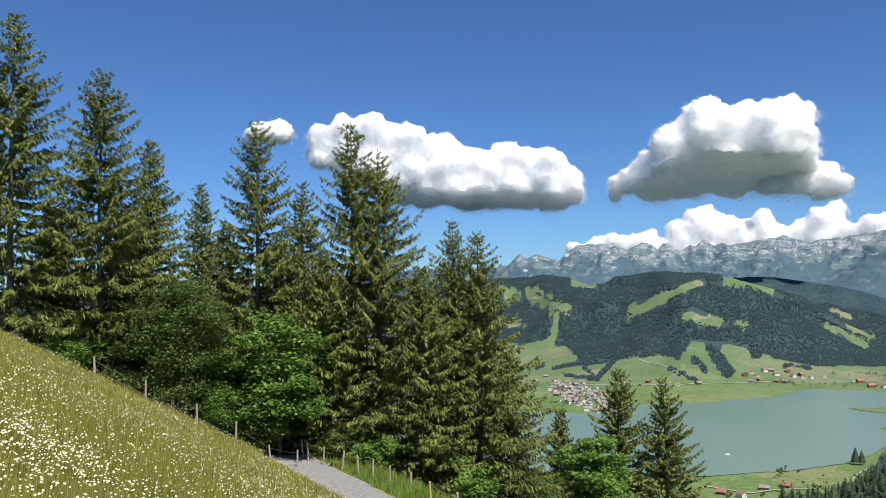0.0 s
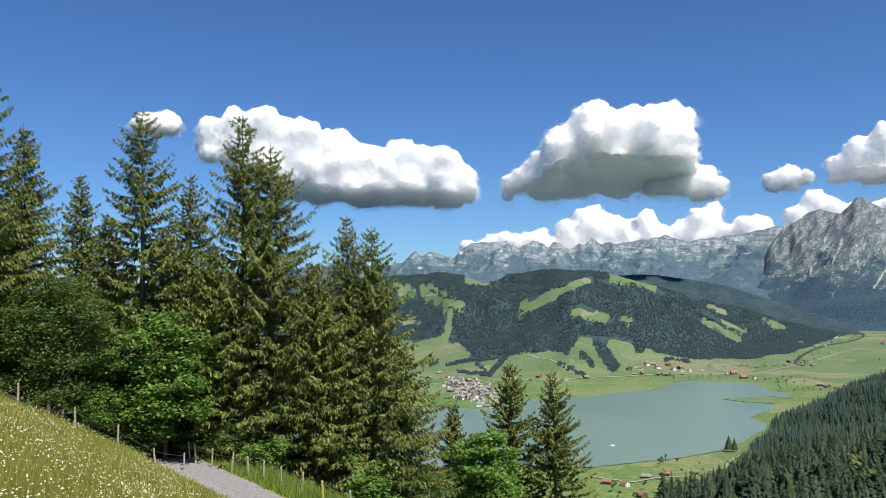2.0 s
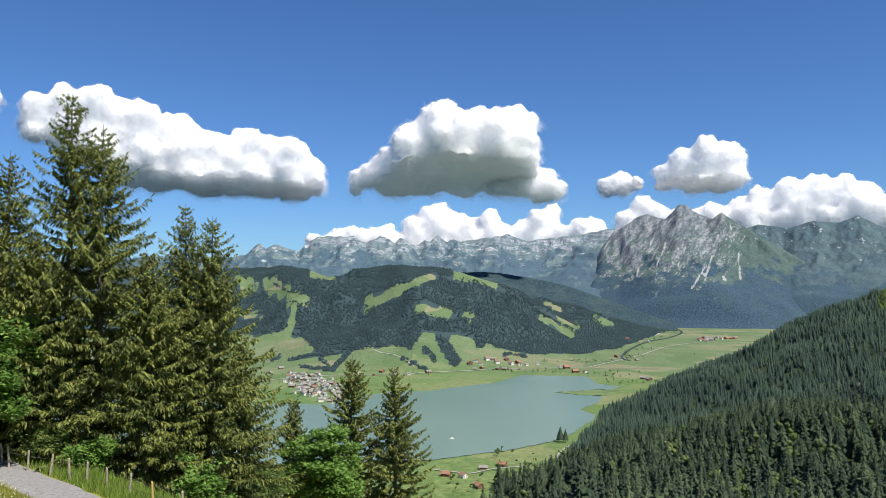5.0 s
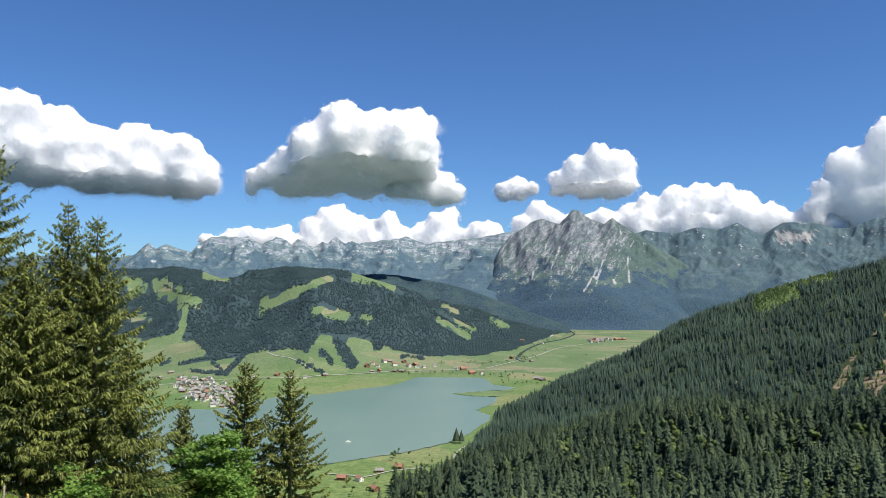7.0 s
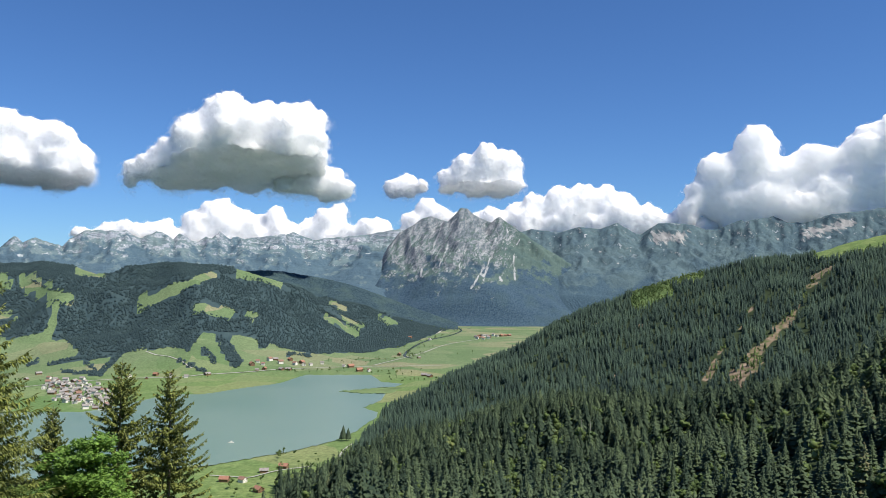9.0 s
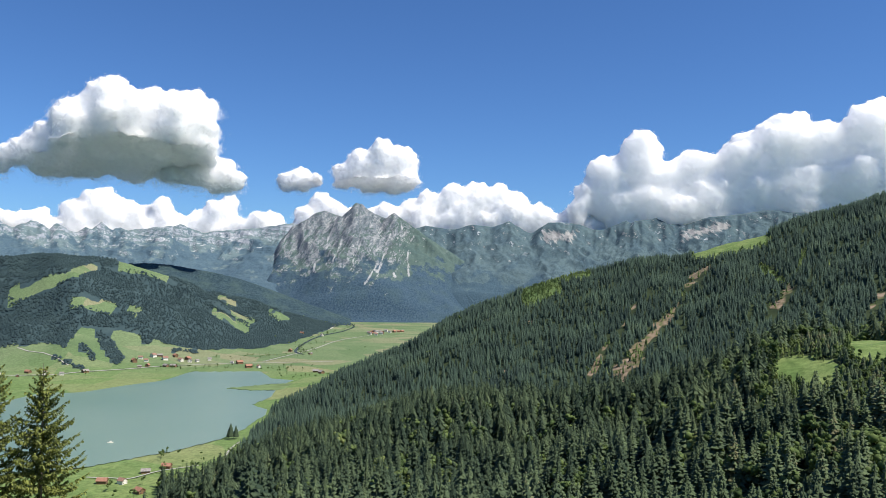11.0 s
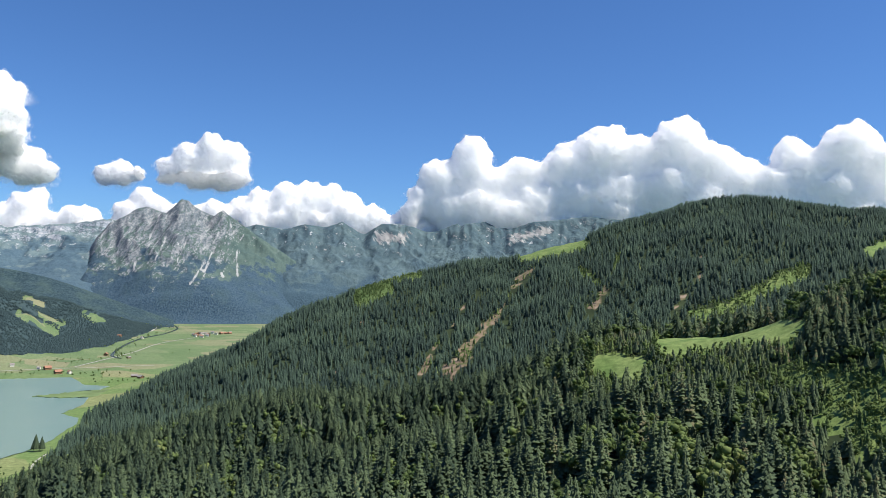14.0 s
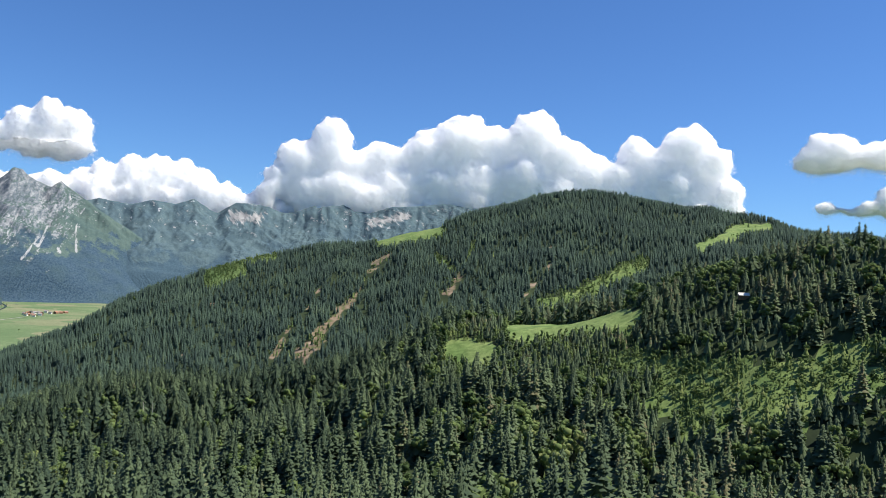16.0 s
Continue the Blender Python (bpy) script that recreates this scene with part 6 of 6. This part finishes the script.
def strip(name, points, width, mat, label, r0=None):
    """A lane or stream laid on the land through points given by bearing and height angle."""
    ctr = []
    for az, el in points:
        ctr.append(on_slope(az, el, r0) if r0 else tuple(float(v) for v in spot(az, el)))
    P = []
    for i in range(len(ctr) - 1):
        a, b = ctr[max(i - 1, 0)], ctr[i]
        c, d = ctr[i + 1], ctr[min(i + 2, len(ctr) - 1)]
        for k in range(14):
            t = k / 14
            P.append([0.5 * (2 * b[q] + (c[q] - a[q]) * t + (2 * a[q] - 5 * b[q] + 4 * c[q] - d[q]) * t * t + (3 * b[q] - a[q] - 3 * c[q] + d[q]) * t ** 3) for q in (0, 1)])
    P = np.array(P)
    T = np.gradient(P, axis=0)
    T /= np.linalg.norm(T, axis=1)[:, None] + 1e-9
    N = np.stack([-T[:, 1], T[:, 0]], -1) * width / 2
    V = []
    for side in (-1, 0, 1):
        q = P + side * N
        V.append(np.stack([q[:, 0], q[:, 1], ground_z(q[:, 0], q[:, 1]) + 0.9], -1))
    n = len(P)
    V = np.concatenate(V)
    i = np.arange(n - 1)
    F = np.concatenate([np.stack([i, i + 1, n + i + 1, n + i], -1), np.stack([n + i, n + i + 1, 2 * n + i + 1, 2 * n + i], -1)])
    tagged(new(name, mesh_np(name, V, F, [mat], smooth=True)), label, "road", kind="structure")


M_STREAM = mat_plain("stream_water", (0.05, 0.075, 0.065), 0.25, 0.2, 0.1)
M_LANE = mat_plain("pale_lane", (0.34, 0.34, 0.31), 0.9, 0.2, 0.3)
strip("road", [(4, -6.9), (9.5, -6.55), (13.5, -6.5), (16.2, -6.55), (20.2, -6.3), (22.6, -6.12), (26.6, -5.93), (30.6, -5.85), (34.0, -5.75)], 4.5, M_LANE, "pale grey road along the far lake shore")
strip("road", [(33.6, -2.75), (34.0, -3.1), (33.8, -3.5), (33.4, -3.7)], 6, M_LANE, "pale farm lane across the valley plain")
strip("road", [(29.0, -5.8), (31.0, -5.3), (32.5, -4.9), (34.2, -4.3), (36.5, -3.9)], 4, M_LANE, "pale road up the valley to the hamlet")
strip("road", [(13.6, -4.75), (14.6, -5.0), (15.8, -5.35), (16.6, -5.9)], 2.6, M_LANE, "pale farm track over the hill pasture", 1500)
strip("road", [(17.9, -12.95), (19.4, -13.1), (20.6, -13.2), (22.4, -12.85), (25, -12.6)], 2.4, M_LANE, "pale farm lane between the shore farms")
strip("road", [(26.6, -12.2), (27.0, -11.6), (27.6, -11.2)], 2.2, M_LANE, "pale path at the lake shore")
strip("stream", [(34.0, -2.75), (35.2, -3.25), (34.6, -3.65), (33.0, -4.06), (31.8, -4.56), (31.2, -5.09), (31.8, -5.3)], 8, M_STREAM, "narrow stream winding over the valley floor")


def mountain_huts():
    for az, el, r0, size, turn, wall, roof, label in (
            (*HUTS[0], 0.75, 0.5, M_WALLB, M_ROOFG, "weathered grey alpine hut behind the shoulder meadow"),
            (*HUTS[1], 0.4, 0.3, M_WALLB, M_WALLW, "mountain cabin with a bright metal roof among spruces"),
            (*HUTS[2], 0.6, 1.0, M_WALLW, M_ROOFG, "small pale cabin below the landslip")):
        x, y = on_slope(az, el, r0)
        a, b, c = house_parts(4.0, 5.0, 3.5, 2.4, wall, roof, M_WIN)
        o = thing("hut", x, y, float(ground_z(x, y)[0]), label, "hut")
        part("wall", a, o)
        part("roof", b, o)
        for wx in (-1.6, 1.6):
            w = part("window", c, o)
            w.location = (wx, -5.0, 1.6)
        o.scale = (size * 1.4,) * 3
        o.rotation_euler = (0, 0, turn)


mountain_huts()


def snags():
    g = np.random.default_rng(123)
    M = mat_plain("dead_wood", (0.45, 0.42, 0.38), 0.9, 0.2, 2.0)
    for k in range(7):
        x, y = on_slope(43.9 + g.normal(0, 0.35), -11.2 + g.normal(0, 0.3), 300)
        h = g.uniform(14, 22)
        V, F = [], []
        for i in range(8):
            u = i / 7
            for q in range(5):
                a = 1.2566 * q
                V.append((0.35 * (1 - 0.85 * u) * math.cos(a) + 0.3 * math.sin(u * 4), 0.35 * (1 - 0.85 * u) * math.sin(a), u * h - 0.5))
        for i in range(7):
            for q in range(5):
                F.append((i * 5 + q, i * 5 + (q + 1) % 5, i * 5 + 5 + (q + 1) % 5, i * 5 + 5 + q))
        for b in range(14):
            z, a, ln = g.uniform(0.3, 0.95) * h, g.uniform(0, 6.28), g.uniform(0.6, 2.0)
            o = len(V)
            V += [(0, 0, z - 0.06), (0, 0, z + 0.06), (ln * math.cos(a), ln * math.sin(a), z - 0.3), (ln * math.cos(a), ln * math.sin(a), z - 0.26)]
            F.append((o, o + 2, o + 3, o + 1))
        root = thing("dead_tree", x, y, float(ground_z(x, y)[0]), "bare grey dead spruce standing in the wood", "tree", "dead spruces")
        part("trunk", mesh_np("trunk", V, F, [M]), root)


snags()
M_REED = mat_plain("reed_meadow", (0.12, 0.175, 0.07), 0.9, 0.3, 0.03)
land_tongue([(26.6, -7.6), (28.2, -7.75), (30.0, -7.75), (32.5, -7.5), (32.5, -7.3), (30.6, -7.3), (29.0, -7.42), (27.6, -7.52)], LAKE_Z + 1.6, "island", "low reedy tongue of land in the lake")


def boat():
    x, y = (float(v) for v in spot(19.27, -10.9))
    root = thing("boat", x, y, LAKE_Z + 0.8, "small white motor boat on the lake", "boat")
    V, F = [], []
    for i in range(7):
        u = i / 6
        b = 1.0 * math.sin(math.pi * min(0.5, 0.18 + u * 0.42)) * (1 - 0.9 * max(0, u - 0.6) / 0.4)
        for k, (w, z) in enumerate(((-1, 0.8), (-0.7, -0.2), (0.7, -0.2), (1, 0.8))):
            V.append((b * w, -3.2 + 6.4 * u, z + 0.25 * u * u))
    for i in range(6):
        for k in range(3):
            F.append((i * 4 + k, i * 4 + k + 1, (i + 1) * 4 + k + 1, (i + 1) * 4 + k))
        F.append((i * 4 + 3, i * 4, (i + 1) * 4, (i + 1) * 4 + 3))
    part("hull", mesh_np("hull", V, F, [M_WALLW]), root)
    bm = bmesh.new()
    bmesh.ops.create_cube(bm, size=1.0, matrix=Matrix.Translation((0, -0.3, 1.4)) @ Matrix.Diagonal((1.3, 2.2, 1.3, 1)))
    bmesh.ops.bevel(bm, geom=bm.edges[:], offset=0.2, segments=2)
    me = bpy.data.meshes.new("cabin")
    bm.to_mesh(me)
    bm.free()
    me.materials.append(M_WALLW)
    part("cabin", me, root)
    root.rotation_euler = (0, 0, 1.2)


boat()
